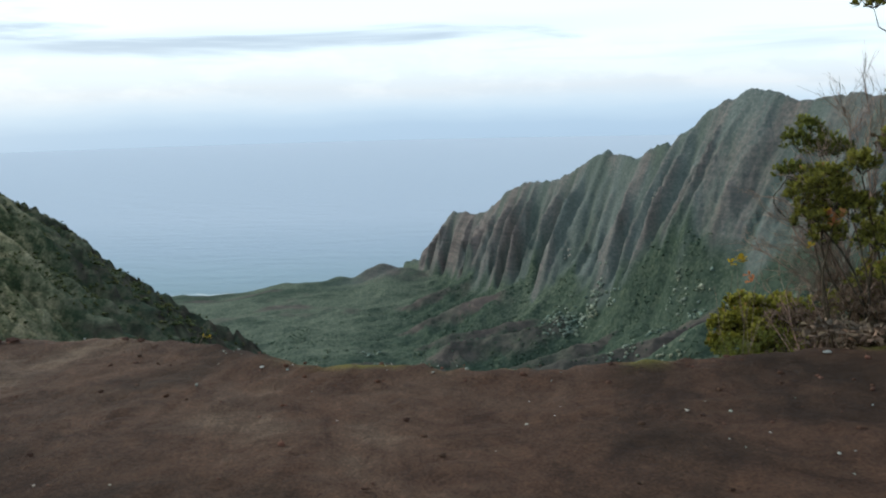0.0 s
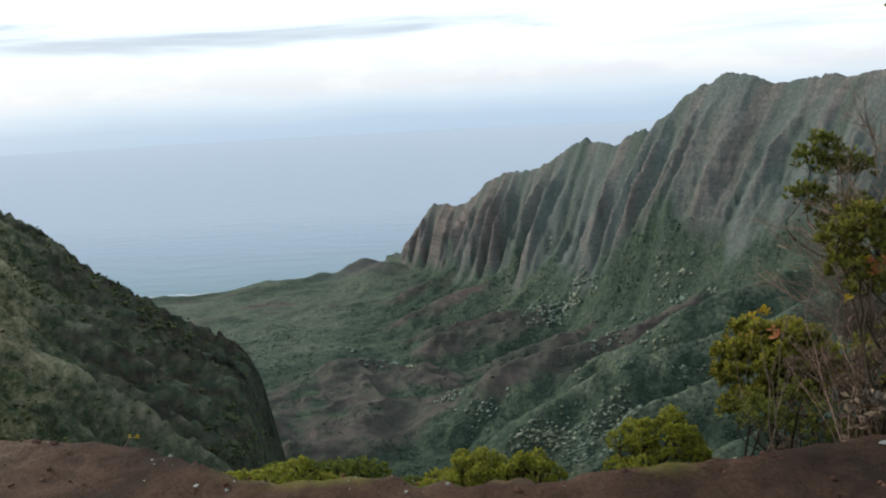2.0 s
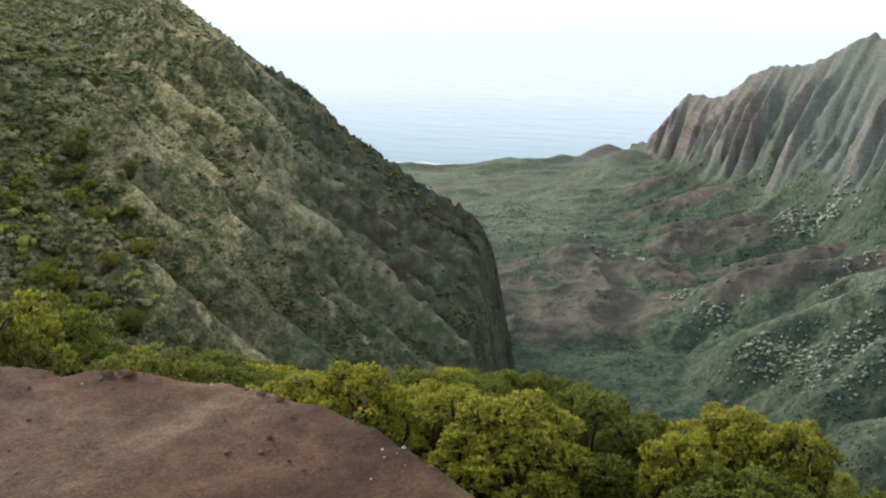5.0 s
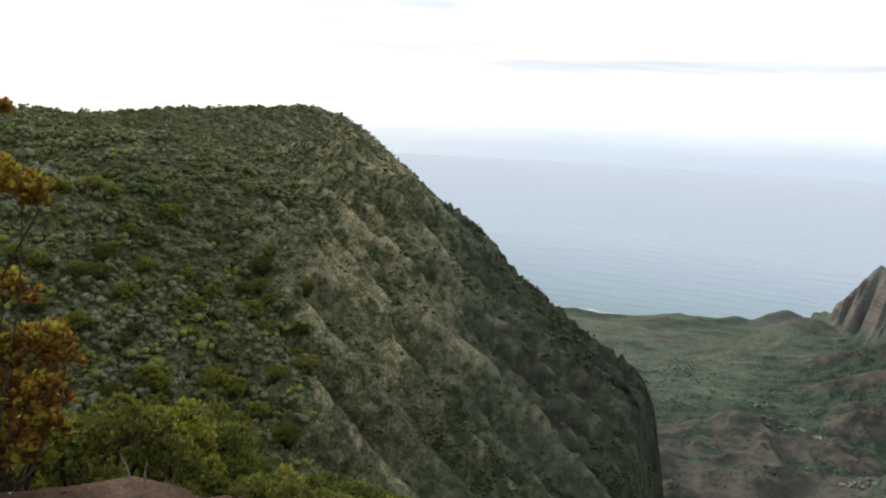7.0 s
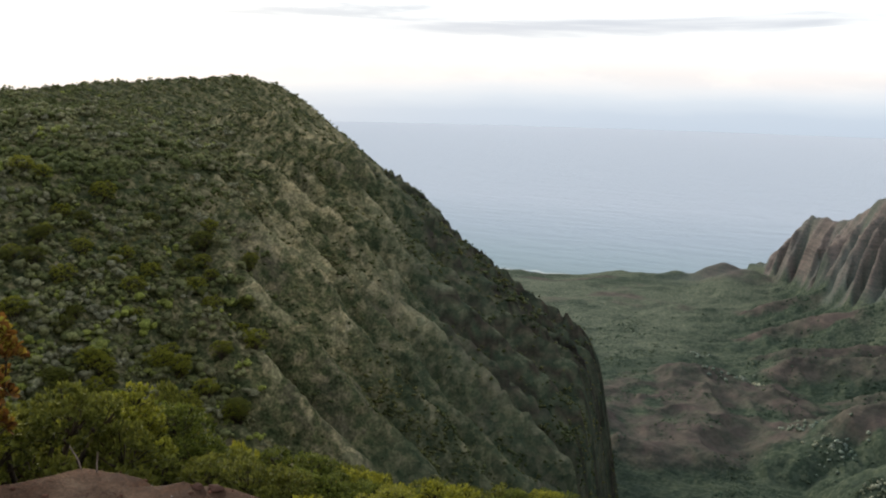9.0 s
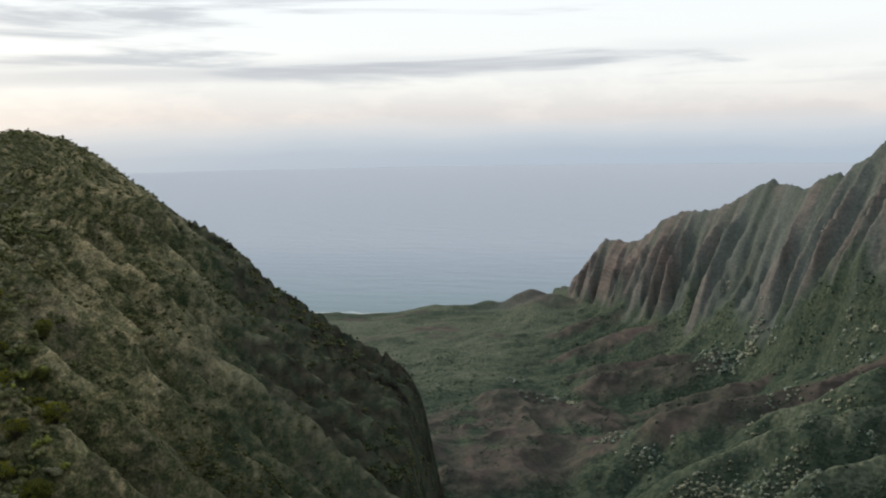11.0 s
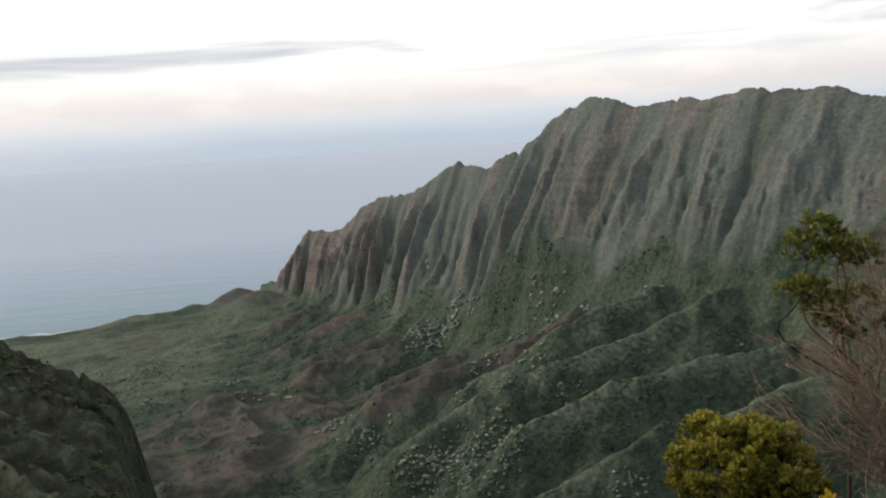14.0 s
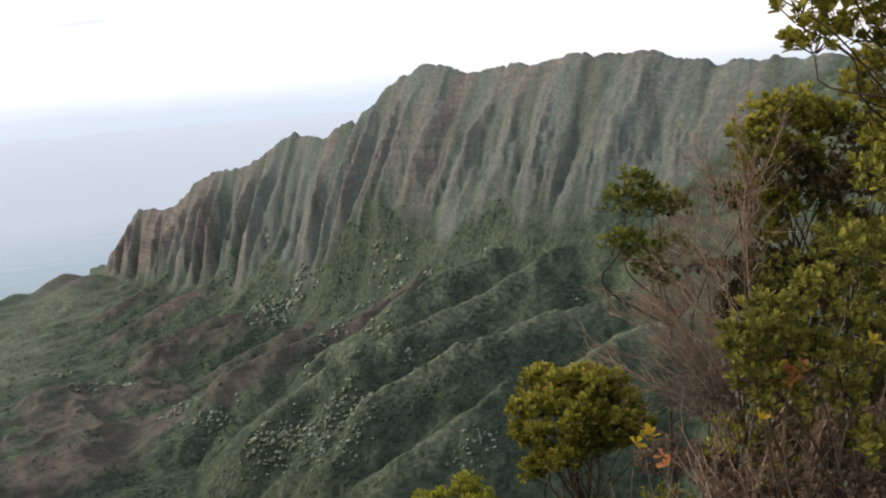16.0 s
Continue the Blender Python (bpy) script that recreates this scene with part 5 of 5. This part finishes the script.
def leaf_cluster(root, tips, leaf, length, seed, count=8, name="leaf_cluster", label=""):
    rng = np.random.default_rng(seed)
    t = np.array(tips) - np.array(root.location)
    w = np.tile([[0.0, -0.35, 0.93]], (len(t), 1)) + rng.normal(0, 0.25, (len(t), 3))
    w /= np.linalg.norm(w, axis=1, keepdims=True)
    v, f, age_shades = rosettes(t, w, count, length, rng, 2)
    return mesh_object(name, v, f, leaf, root, label, attrs={"age": age_shades})


# small tree-like shrub past the rim
make_shrub("shrub", (3.72, 9.45, ground_z(3.72, 9.45) - 0.05),
           clump_crown(3.60, 9.3, -2.17, 0.56, 502, 26) + [(3.25, 9.25, -2.95, 0.16), (3.55, 9.2, -2.85, 0.2), (3.85, 9.3, -2.9, 0.2), (3.12, 9.35, -3.1, 0.12)],
           LEAF_GREEN, 0.060, 260, 501, "upright green shrub with bright rosettes on a forked trunk", fine=True, count=10, trunk=0.028, stems=1, fork_at=(3.70, 9.42, -3.75))
# dull-leaved shrub behind the bare twigs
make_shrub("shrub", (3.55, 7.7, ground_z(3.55, 7.7) - 0.05),
           [(3.28, 7.75, -0.30, 0.12), (3.18, 7.75, -0.42, 0.13), (3.40, 7.75, -0.48, 0.14), (3.55, 7.75, -0.50, 0.13), (3.12, 7.7, -0.70, 0.14), (3.25, 7.7, -0.78, 0.12), (3.35, 7.7, -0.90, 0.12), (3.6, 7.75, -0.8, 0.14), (3.45, 7.7, -1.0, 0.10)],
           LEAF_DULL, 0.050, 190, 503, "sparse dull green shrub with thin grey branches", fine=True, count=8, trunk=0.009, fork_at=(3.5, 7.7, -1.35))
# bare twiggy bushes
def arching_bush(name, at, tips, seed, label, material, side=16, thick=0.011, reach=0.42, fork=None, stems_each=2):
    """Bare stems that arch from one foot, or from a fork above it, to the given tips and carry fine forked twigs."""
    rng = np.random.default_rng(seed)
    root = new(name)
    root.location = at
    at = np.asarray(at, float)
    stems, twigs, stem_r, twig_r = [], [], [], []
    if fork is not None:
        trunk_top = np.array(fork) - at
        stems.append(np.array([(0, 0, -0.1), trunk_top * 0.5 + rng.normal(0, 0.05, 3), trunk_top]))
        stem_r.append((thick * 2.6, thick * 1.6))
    else:
        trunk_top = np.zeros(3)
    for tip in tips:
        goal = np.array(tip) - at - trunk_top
        for _ in range(stems_each):
            end = goal + rng.normal(0, 0.07, 3)
            bend = np.array([end[0] * 0.25, end[1] * 0.25, end[2] * 0.62]) + rng.normal(0, 0.15, 3)
            t = np.linspace(0, 1, 9)[:, None]
            p = 2 * t * (1 - t) * bend + t * t * end + rng.normal(0, 0.012, (9, 3)) * t
            p = p + trunk_top
            if fork is None:
                p[0] = (0, 0, -0.1)
            stems.append(p)
            stem_r.append((thick, thick * 0.18))
            for k in range(side):
                u = rng.uniform(0.34, 0.98)
                i = int(u * 8)
                o = p[i] + (p[min(i + 1, 8)] - p[i]) * (u * 8 - i)
                d = p[min(i + 1, 8)] - p[max(i - 1, 0)]
                d = d / np.linalg.norm(d) + rng.normal(0, 0.42, 3)
                d /= np.linalg.norm(d)
                ln = reach * rng.uniform(0.4, 1.0)
                q = o + d * ln + (0, 0, 0.06 * ln)
                mid = o + d * ln * 0.5 + rng.normal(0, 0.02, 3)
                twigs.append(np.array([o, mid, q]))
                twig_r.append((thick * 0.42, thick * 0.20))
                for _ in range(2):
                    f = rng.uniform(0.3, 0.9)
                    b0 = o + (q - o) * f
                    twigs.append(np.array([b0, b0 + (d + rng.normal(0, 0.45, 3)) * ln * rng.uniform(0.25, 0.5)]))
                    twig_r.append((thick * 0.27, thick * 0.15))
    v, f = tubes(stems, stem_r, 5)
    mesh_object("stem", v, f, material, root, smooth=True)
    v, f = tubes(twigs, twig_r, 3)
    tagged(mesh_object("twig_spray", v, f, material, root, smooth=True), kind="stuff")
    return tagged(root, label, "bush")


arching_bush("bare_bush", (3.42, 6.75, ground_z(3.42, 6.75) - 0.05),
             [(3.12, 6.75, 0.02), (3.26, 6.65, 0.14), (3.42, 6.55, 0.10), (3.02, 6.85, -0.28), (3.18, 6.8, -0.15), (2.90, 6.95, -0.70), (3.08, 6.9, -0.55), (3.52, 6.7, -0.05)],
             505, "leafless bush of thin pinkish brown twigs", DEAD, 30, 0.0052, 0.32, (3.40, 6.72, -1.55), 1)
arching_bush("bare_bush", (3.30, 6.85, ground_z(3.30, 6.85) - 0.05),
             [(2.68, 7.1, -0.95), (2.70, 7.08, -1.22), (2.76, 7.05, -0.82), (2.86, 7.0, -0.72), (2.98, 6.95, -1.45), (2.80, 7.0, -1.1), (2.88, 7.0, -1.35), (2.95, 6.95, -0.85), (3.08, 6.9, -1.1), (3.12, 6.85, -1.4)],
             506, "low leafless bush of dense reddish brown twigs", DEAD, 26, 0.0052, 0.30, (3.34, 6.76, -1.85), 2)
arching_bush("bare_bush", (2.75, 5.75, ground_z(2.75, 5.75) - 0.05), [(2.40, 6.0, -1.18), (2.5, 5.95, -1.3), (2.3, 6.05, -1.4), (2.62, 5.8, -1.25), (2.9, 5.6, -0.75), (3.02, 5.5, -0.6), (2.75, 5.7, -0.95)],
             507, "tangle of thin dead brown twigs at the rim", DEAD, 11, 0.006, 0.24)
# browned growth low beside the rim
for k, (x, y, top, rad) in enumerate([(2.95, 6.0, -1.42, 0.42), (2.5, 6.35, -1.72, 0.36), (3.4, 5.75, -1.2, 0.42), (2.85, 6.5, -1.6, 0.4), (3.3, 6.4, -1.2, 0.4), (2.62, 5.42, -1.22, 0.26), (2.95, 5.12, -1.12, 0.28), (3.3, 4.95, -1.0, 0.30), (3.15, 5.5, -1.05, 0.3)]):
    make_shrub("shrub", (x, y, ground_z(x, y) - 0.05), crown_blobs(x, y, top, rad, 620 + k, 6) + crown_blobs(x, y, top - 0.6, rad, 630 + k, 4), LEAF_BROWN if k != 1 else LEAF_DULL, 0.030, 260, 640 + k,
               "browned low shrub with withered leaves and dead stems", fine=False, count=7, trunk=0.016, group="shrubs beside the lookout")
# dense rosette shrub
make_shrub("shrub", (4.2, 7.3, ground_z(4.2, 7.3) - 0.05),
           [(4.0, 7.4, -0.04, 0.18), (4.15, 7.4, 0.08, 0.19), (4.35, 7.35, 0.08, 0.19), (4.47, 7.35, -0.02, 0.16), (4.03, 7.35, -0.22, 0.18), (4.25, 7.3, -0.18, 0.19), (3.96, 7.35, -0.45, 0.15), (4.12, 7.3, -0.50, 0.16), (4.06, 7.3, -0.68, 0.12),
            (4.62, 7.3, 0.0, 0.15), (4.70, 7.2, -0.4, 0.13), (4.5, 7.2, -0.62, 0.12), (4.4, 7.1, -0.95, 0.18), (4.75, 7.1, -0.75, 0.14)],
           LEAF_GREEN, 0.050, 210, 509, "dense shrub of yellow-green leaf rosettes on brown stems", fine=True, count=10, trunk=0.014, fork_at=(4.3, 7.3, -1.1))
# near shrub with a few orange leaves
near = make_shrub("shrub", (2.85, 5.35, ground_z(2.85, 5.35) - 0.05),
                  [(2.30, 5.48, -0.64, 0.11), (2.35, 5.46, -0.78, 0.11), (2.42, 5.46, -0.54, 0.12), (2.50, 5.45, -0.66, 0.13), (2.63, 5.4, -0.45, 0.11), (2.60, 5.4, -0.74, 0.12), (2.48, 5.5, -0.90, 0.12), (2.72, 5.35, -0.92, 0.11),
                   (2.9, 5.35, -0.30, 0.15), (2.85, 5.3, -0.62, 0.13), (3.12, 5.3, 0.0, 0.27), (3.2, 5.2, -0.5, 0.29), (2.75, 5.2, -1.1, 0.12), (3.05, 5.05, -1.0, 0.15)],
                  LEAF_NEAR, 0.044, 250, 511, "leafy green shrub with a few orange leaves beside the lookout", fine=True, count=9, trunk=0.011)
for k, p in enumerate([(2.43, 5.40, -0.77), (2.46, 5.38, -0.80), (2.50, 5.36, -0.76)]):
    leaf_cluster(near, [p], LEAF_RED, 0.055, 530 + k, 7, "orange_leaf_cluster", "orange-red withering leaves")
for k, p in enumerate([(2.40, 5.40, -0.74), (2.33, 5.42, -0.95), (2.70, 5.2, -0.62)]):
    leaf_cluster(near, [p], LEAF_GOLD, 0.045, 534 + k, 6, "yellow_leaf_cluster", "golden yellow leaves")
# taller tree whose boughs reach over the view
make_shrub("tree", (3.75, 5.55, ground_z(3.75, 5.55) - 0.05),
           [(2.48, 5.5, 0.80, 0.09), (2.58, 5.5, 0.70, 0.11), (2.70, 5.55, 0.80, 0.12), (2.72, 5.55, 0.58, 0.12), (2.86, 5.55, 0.66, 0.13), (2.82, 5.5, 0.88, 0.13), (2.98, 5.5, 0.80, 0.14), (2.95, 5.55, 1.05, 0.18), (3.15, 5.6, 0.60, 0.16),
            (3.12, 5.55, 0.95, 0.2), (3.45, 5.7, 0.35, 0.28), (3.58, 5.75, 0.0, 0.32), (3.45, 5.6, 0.9, 0.28), (3.75, 5.6, 0.6, 0.34), (3.75, 5.6, 0.0, 0.34), (3.7, 5.5, -0.55, 0.3)],
           LEAF_GREEN, 0.054, 120, 515, "gnarled small tree with dark boughs and glossy rosettes", "tree", fine=True, count=11, trunk=0.018, stems=2, fork_at=(3.5, 5.65, 0.05))
# darker growth that fills in behind them
for k, (x, y, top, rad) in enumerate([(3.5, 6.3, -0.75, 0.42), (3.9, 6.6, -0.45, 0.45), (3.1, 6.2, -1.2, 0.36), (4.3, 6.2, -0.5, 0.45)]):
    make_shrub("shrub", (x, y, ground_z(x, y) - 0.05), crown_blobs(x, y, top, rad, 580 + k, 6) + crown_blobs(x, y, top - 0.75, rad, 590 + k, 5), LEAF_DULL if k % 2 else LEAF_NEAR, 0.044, 130, 585 + k,
               "shaded shrub of dull green leaves on brown stems", fine=False, count=8, bare=0.25, trunk=0.012, group="shrubs beside the lookout")
make_shrub("shrub", (2.6, 10.0, ground_z(2.6, 10.0) - 0.05), clump_crown(2.6, 10.0, -3.42, 0.58, 427, 24) + crown_blobs(2.6, 10.0, -4.0, 0.5, 428, 4), LEAF_YELLOW, 0.040, 300, 429,
           "low yellow-green shrub below the lookout", fine=False, count=8, shell=True)
# dense thicket behind them, leaf colour darkened to paint the shade inside the growth
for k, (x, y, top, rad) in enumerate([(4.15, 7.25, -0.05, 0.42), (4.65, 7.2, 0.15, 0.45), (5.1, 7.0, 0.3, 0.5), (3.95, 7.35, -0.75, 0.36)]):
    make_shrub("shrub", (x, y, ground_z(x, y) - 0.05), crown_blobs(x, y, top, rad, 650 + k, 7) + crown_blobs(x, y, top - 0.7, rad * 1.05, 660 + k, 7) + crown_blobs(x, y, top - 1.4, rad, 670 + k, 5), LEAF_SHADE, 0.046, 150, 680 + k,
               "dense shrub of olive and brown leaves darkened for shade", fine=False, count=8, trunk=0.012, group="shrubs beside the lookout")
# golden sprig
sprig = twig_bush("sprig", (2.15, 5.6, ground_z(2.15, 5.6) - 0.05), [(2.01, 5.79, -1.15, 2), (2.07, 5.75, -1.25, 2)], 517, "thin sprig with golden and reddish leaves at the rim", "plant", DEAD, 0.007, 0.04)
for k, p in enumerate([(2.00, 5.79, -1.10), (2.05, 5.80, -1.11), (1.96, 5.78, -1.12)]):
    leaf_cluster(sprig, [p], LEAF_GOLD, 0.05, 537 + k, 6, "golden_leaf_cluster")
for k, p in enumerate([(2.09, 5.74, -1.24), (2.08, 5.76, -1.20)]):
    leaf_cluster(sprig, [p], LEAF_RED, 0.045, 541 + k, 5, "reddish_leaf_cluster", "reddish young leaves")
# rust-tinged shrub on the far end of the ledge
make_shrub("shrub", (-4.4, 5.0, max(ground_z(-4.4, 5.0), float(dirt_height(np.array([-4.4]), np.array([5.0]))[0][0])) - 0.05),
           [(-4.58, 5.02, 0.50, 0.12), (-4.40, 5.10, 0.36, 0.07), (-4.74, 4.98, 0.42, 0.14), (-4.58, 5.05, -0.03, 0.14), (-4.24, 5.14, -0.06, 0.12), (-4.41, 5.10, 0.02, 0.11), (-4.14, 5.16, -0.11, 0.06),
            (-4.64, 5.05, -0.55, 0.17), (-4.38, 5.12, -0.60, 0.13), (-4.84, 4.95, -0.60, 0.20), (-4.14, 5.18, -0.86, 0.12), (-4.32, 5.12, -0.94, 0.16), (-4.60, 5.05, -0.92, 0.20), (-4.03, 5.22, -0.95, 0.09),
            (-4.10, 5.18, -1.14, 0.12), (-4.30, 5.12, -1.18, 0.17), (-4.58, 5.02, -1.20, 0.20), (-4.12, 5.16, -1.34, 0.10), (-4.38, 5.08, -1.42, 0.16), (-4.66, 4.98, -1.46, 0.20), (-4.88, 4.90, -1.10, 0.22),
            (-4.22, 5.12, -1.48, 0.10), (-4.50, 5.02, -1.58, 0.16)],
           LEAF_RUST, 0.056, 210, 521, "rust-tinged shrub with orange and yellow-green leaf tips on the ledge", fine=True, count=10, trunk=0.013, stems=4)


# ---- withered ferns at the foot of the plants ----
def make_fern(at, seed, reach=0.38, fronds=12):
    rng = np.random.default_rng(seed)
    root = new("fern")
    root.location = at
    paths, radii, tips, ways = [], [], [], []
    for k in range(fronds):
        a, up = k * 2.4 + rng.random(), rng.uniform(0.2, 0.5)
        d = np.array([math.cos(a), math.sin(a), 0])
        ln = reach * rng.uniform(0.6, 1.1)
        t = np.linspace(0, 1, 7)[:, None]
        p = d * ln * t + np.array([0, 0, 1]) * (up * t - 0.75 * up * t ** 2 * 1.5) * reach * 2
        paths.append(p)
        radii.append((0.006, 0.002))
        side = np.array([-d[1], d[0], 0])
        for q in p[1:]:
            for sgn in (-1, 1):
                tips.append(q)
                ways.append(side * sgn * 0.9 + d * 0.3 + rng.normal(0, 0.2, 3))
    v, f = tubes(paths, radii, 4)
    mesh_object("stalk", v, f, FERN, root)
    ways = np.array(ways)
    ways /= np.linalg.norm(ways, axis=1, keepdims=True)
    v, f, age_shades = rosettes(np.array(tips), ways, 3, 0.065, rng, False, spread=(5, 35))
    mesh_object("frond", v, f, FERN, root, attrs={"age": age_shades})
    return tagged(root, "withered reddish brown fern at the foot of shrubs", "fern", "withered ferns")


fern = make_fern((2.35, 4.85, DIRT_Z), 541)
rng = np.random.default_rng(543)
for k in range(26):
    x = 2.2 + 1.9 * rng.random()
    y = 4.55 + 0.12 * x + 0.9 * rng.random()
    z = float(dirt_height(np.array([x]), np.array([y]))[0][0])
    copy_thing(fern, Matrix.LocRotScale((x, y, max(z, ground_z(x, y)) - 0.02), Euler((0, 0, rng.uniform(0, 6.28))), (1, 1, 1) if k % 2 else (1.25, 1.25, 1.35)))

for k in range(14):
    x, y = 2.35 + 1.5 * rng.random(), 5.15 + 0.9 * rng.random()
    copy_thing(fern, Matrix.LocRotScale((x, y, ground_z(x, y) + 0.1), Euler((0, 0, rng.uniform(0, 6.28))), (1.7, 1.7, 3.2 + rng.random())))

# ---- stones, clods and litter on the dirt ----
rng = np.random.default_rng(551)
n = 380
x = rng.uniform(-7, 6, n)
y = edge_y(x) - 5.5 * rng.random(n) ** 1.6
keep = vnoise(x * 1.1, y * 1.1, 553) > 0.38
x, y = x[keep], y[keep]
z, over = dirt_height(x, y)
size = 0.0035 + 0.0085 * rng.random(len(x)) ** 3
lumps("pebbles", np.stack([x, y, z + size * 0.25], -1), size, PEBBLE, "small pale pebbles scattered on the dirt", "pebbles", 555, flat=0.6)
n = 1300
x = rng.uniform(-7, 6, n)
y = edge_y(x) - 4.5 * rng.random(n) ** 2 + 0.15
z, over = dirt_height(x, y)
size = 0.005 + 0.014 * rng.random(n) ** 5
lumps("dirt_crumbs", np.stack([x, y, z + size * 0.2], -1), size, CLOD, "crumbs and small clods of red dirt near the rim", "dirt", 557, flat=0.6)


def make_stone(name, at, size, material, label, seed, category="stone"):
    rng = np.random.default_rng(seed)
    v = BALL_V * (1 + 0.5 * (rng.random((len(BALL_V), 1)) - 0.5)) * np.array(size)
    ob = mesh_object(name, v, BALL_F, material, smooth=False)
    ob.location = at
    return tagged(ob, label, category)


for k, (x, wide) in enumerate([(-2.75, 0.03), (-2.66, 0.038), (-1.95, 0.026), (-1.85, 0.022)]):
    y = float(edge_y(np.array([x]))[0]) - 0.03
    z = float(dirt_height(np.array([x]), np.array([y]))[0][0])
    make_stone("clod", (x, y, z + wide * 0.2), (wide, wide * 0.7, wide * 0.55), CLOD, "crumbling red earth clod on the rim", 560 + k, "clod")
stone_z = float(dirt_height(np.array([2.06]), np.array([4.5]))[0][0])
make_stone("flat_stone", (2.06, 4.5, stone_z + 0.015), (0.024, 0.015, 0.007), PEBBLE, "flat pale stone lying on the mossy rim", 571)
flower = twig_bush("flower", (-1.45, 5.03, float(dirt_height(np.array([-1.45]), np.array([5.03]))[0][0])), [(-1.45, 5.05, -1.345, 1)], 573, "small bright yellow flower at the dirt rim", "flower", DEAD, 0.003, 0.02)
leaf_cluster(flower, [(-1.45, 5.04, -1.355), (-1.42, 5.05, -1.36)], LEAF_GOLD, 0.016, 574, 9, "blossom")
for k, (x, lean) in enumerate([(-3.35, -0.5), (-3.28, 0.1)]):
    y = float(edge_y(np.array([x]))[0]) - 0.02
    z = float(dirt_height(np.array([x]), np.array([y]))[0][0])
    v, f = tubes([np.array([(0, 0, -0.03), (lean * 0.06, 0, 0.05), (lean * 0.16, 0, 0.11)])], [(0.005, 0.003)], 6)
    st = mesh_object("stick", v, f, DEAD, smooth=True)
    st.location = (x, y, z)
    tagged(st, "short bleached stick poking out of the dirt", "stick", "bleached sticks")


# ---- surf along the beach ----
def make_surf():
    xs = np.linspace(-330, -95, 160)
    ys = np.linspace(880, 990, 221)
    X, Y = np.meshgrid(xs, ys, indexing="ij")
    wet = land(X, Y)[0] < SEA
    shore = ys[wet.argmax(axis=1)]
    wide = 2.0 + 7.0 * np.clip(fbm(xs / 22, xs * 0, 601, 3) + 0.35 * smoothstep(-190, -280, xs), 0, 1)
    a = np.stack([xs, shore - 1.5, np.full(160, SEA + 0.12)], -1)
    b = np.stack([xs, shore + wide, np.full(160, SEA + 0.12)], -1)
    v = np.vstack([a, b])
    i = np.arange(159)
    ob = mesh_object("surf", v, np.stack([i, i + 1, i + 161, i + 160], -1), FOAM)
    return tagged(ob, "white surf breaking along the distant beach", "surf", kind="structure")


make_surf()
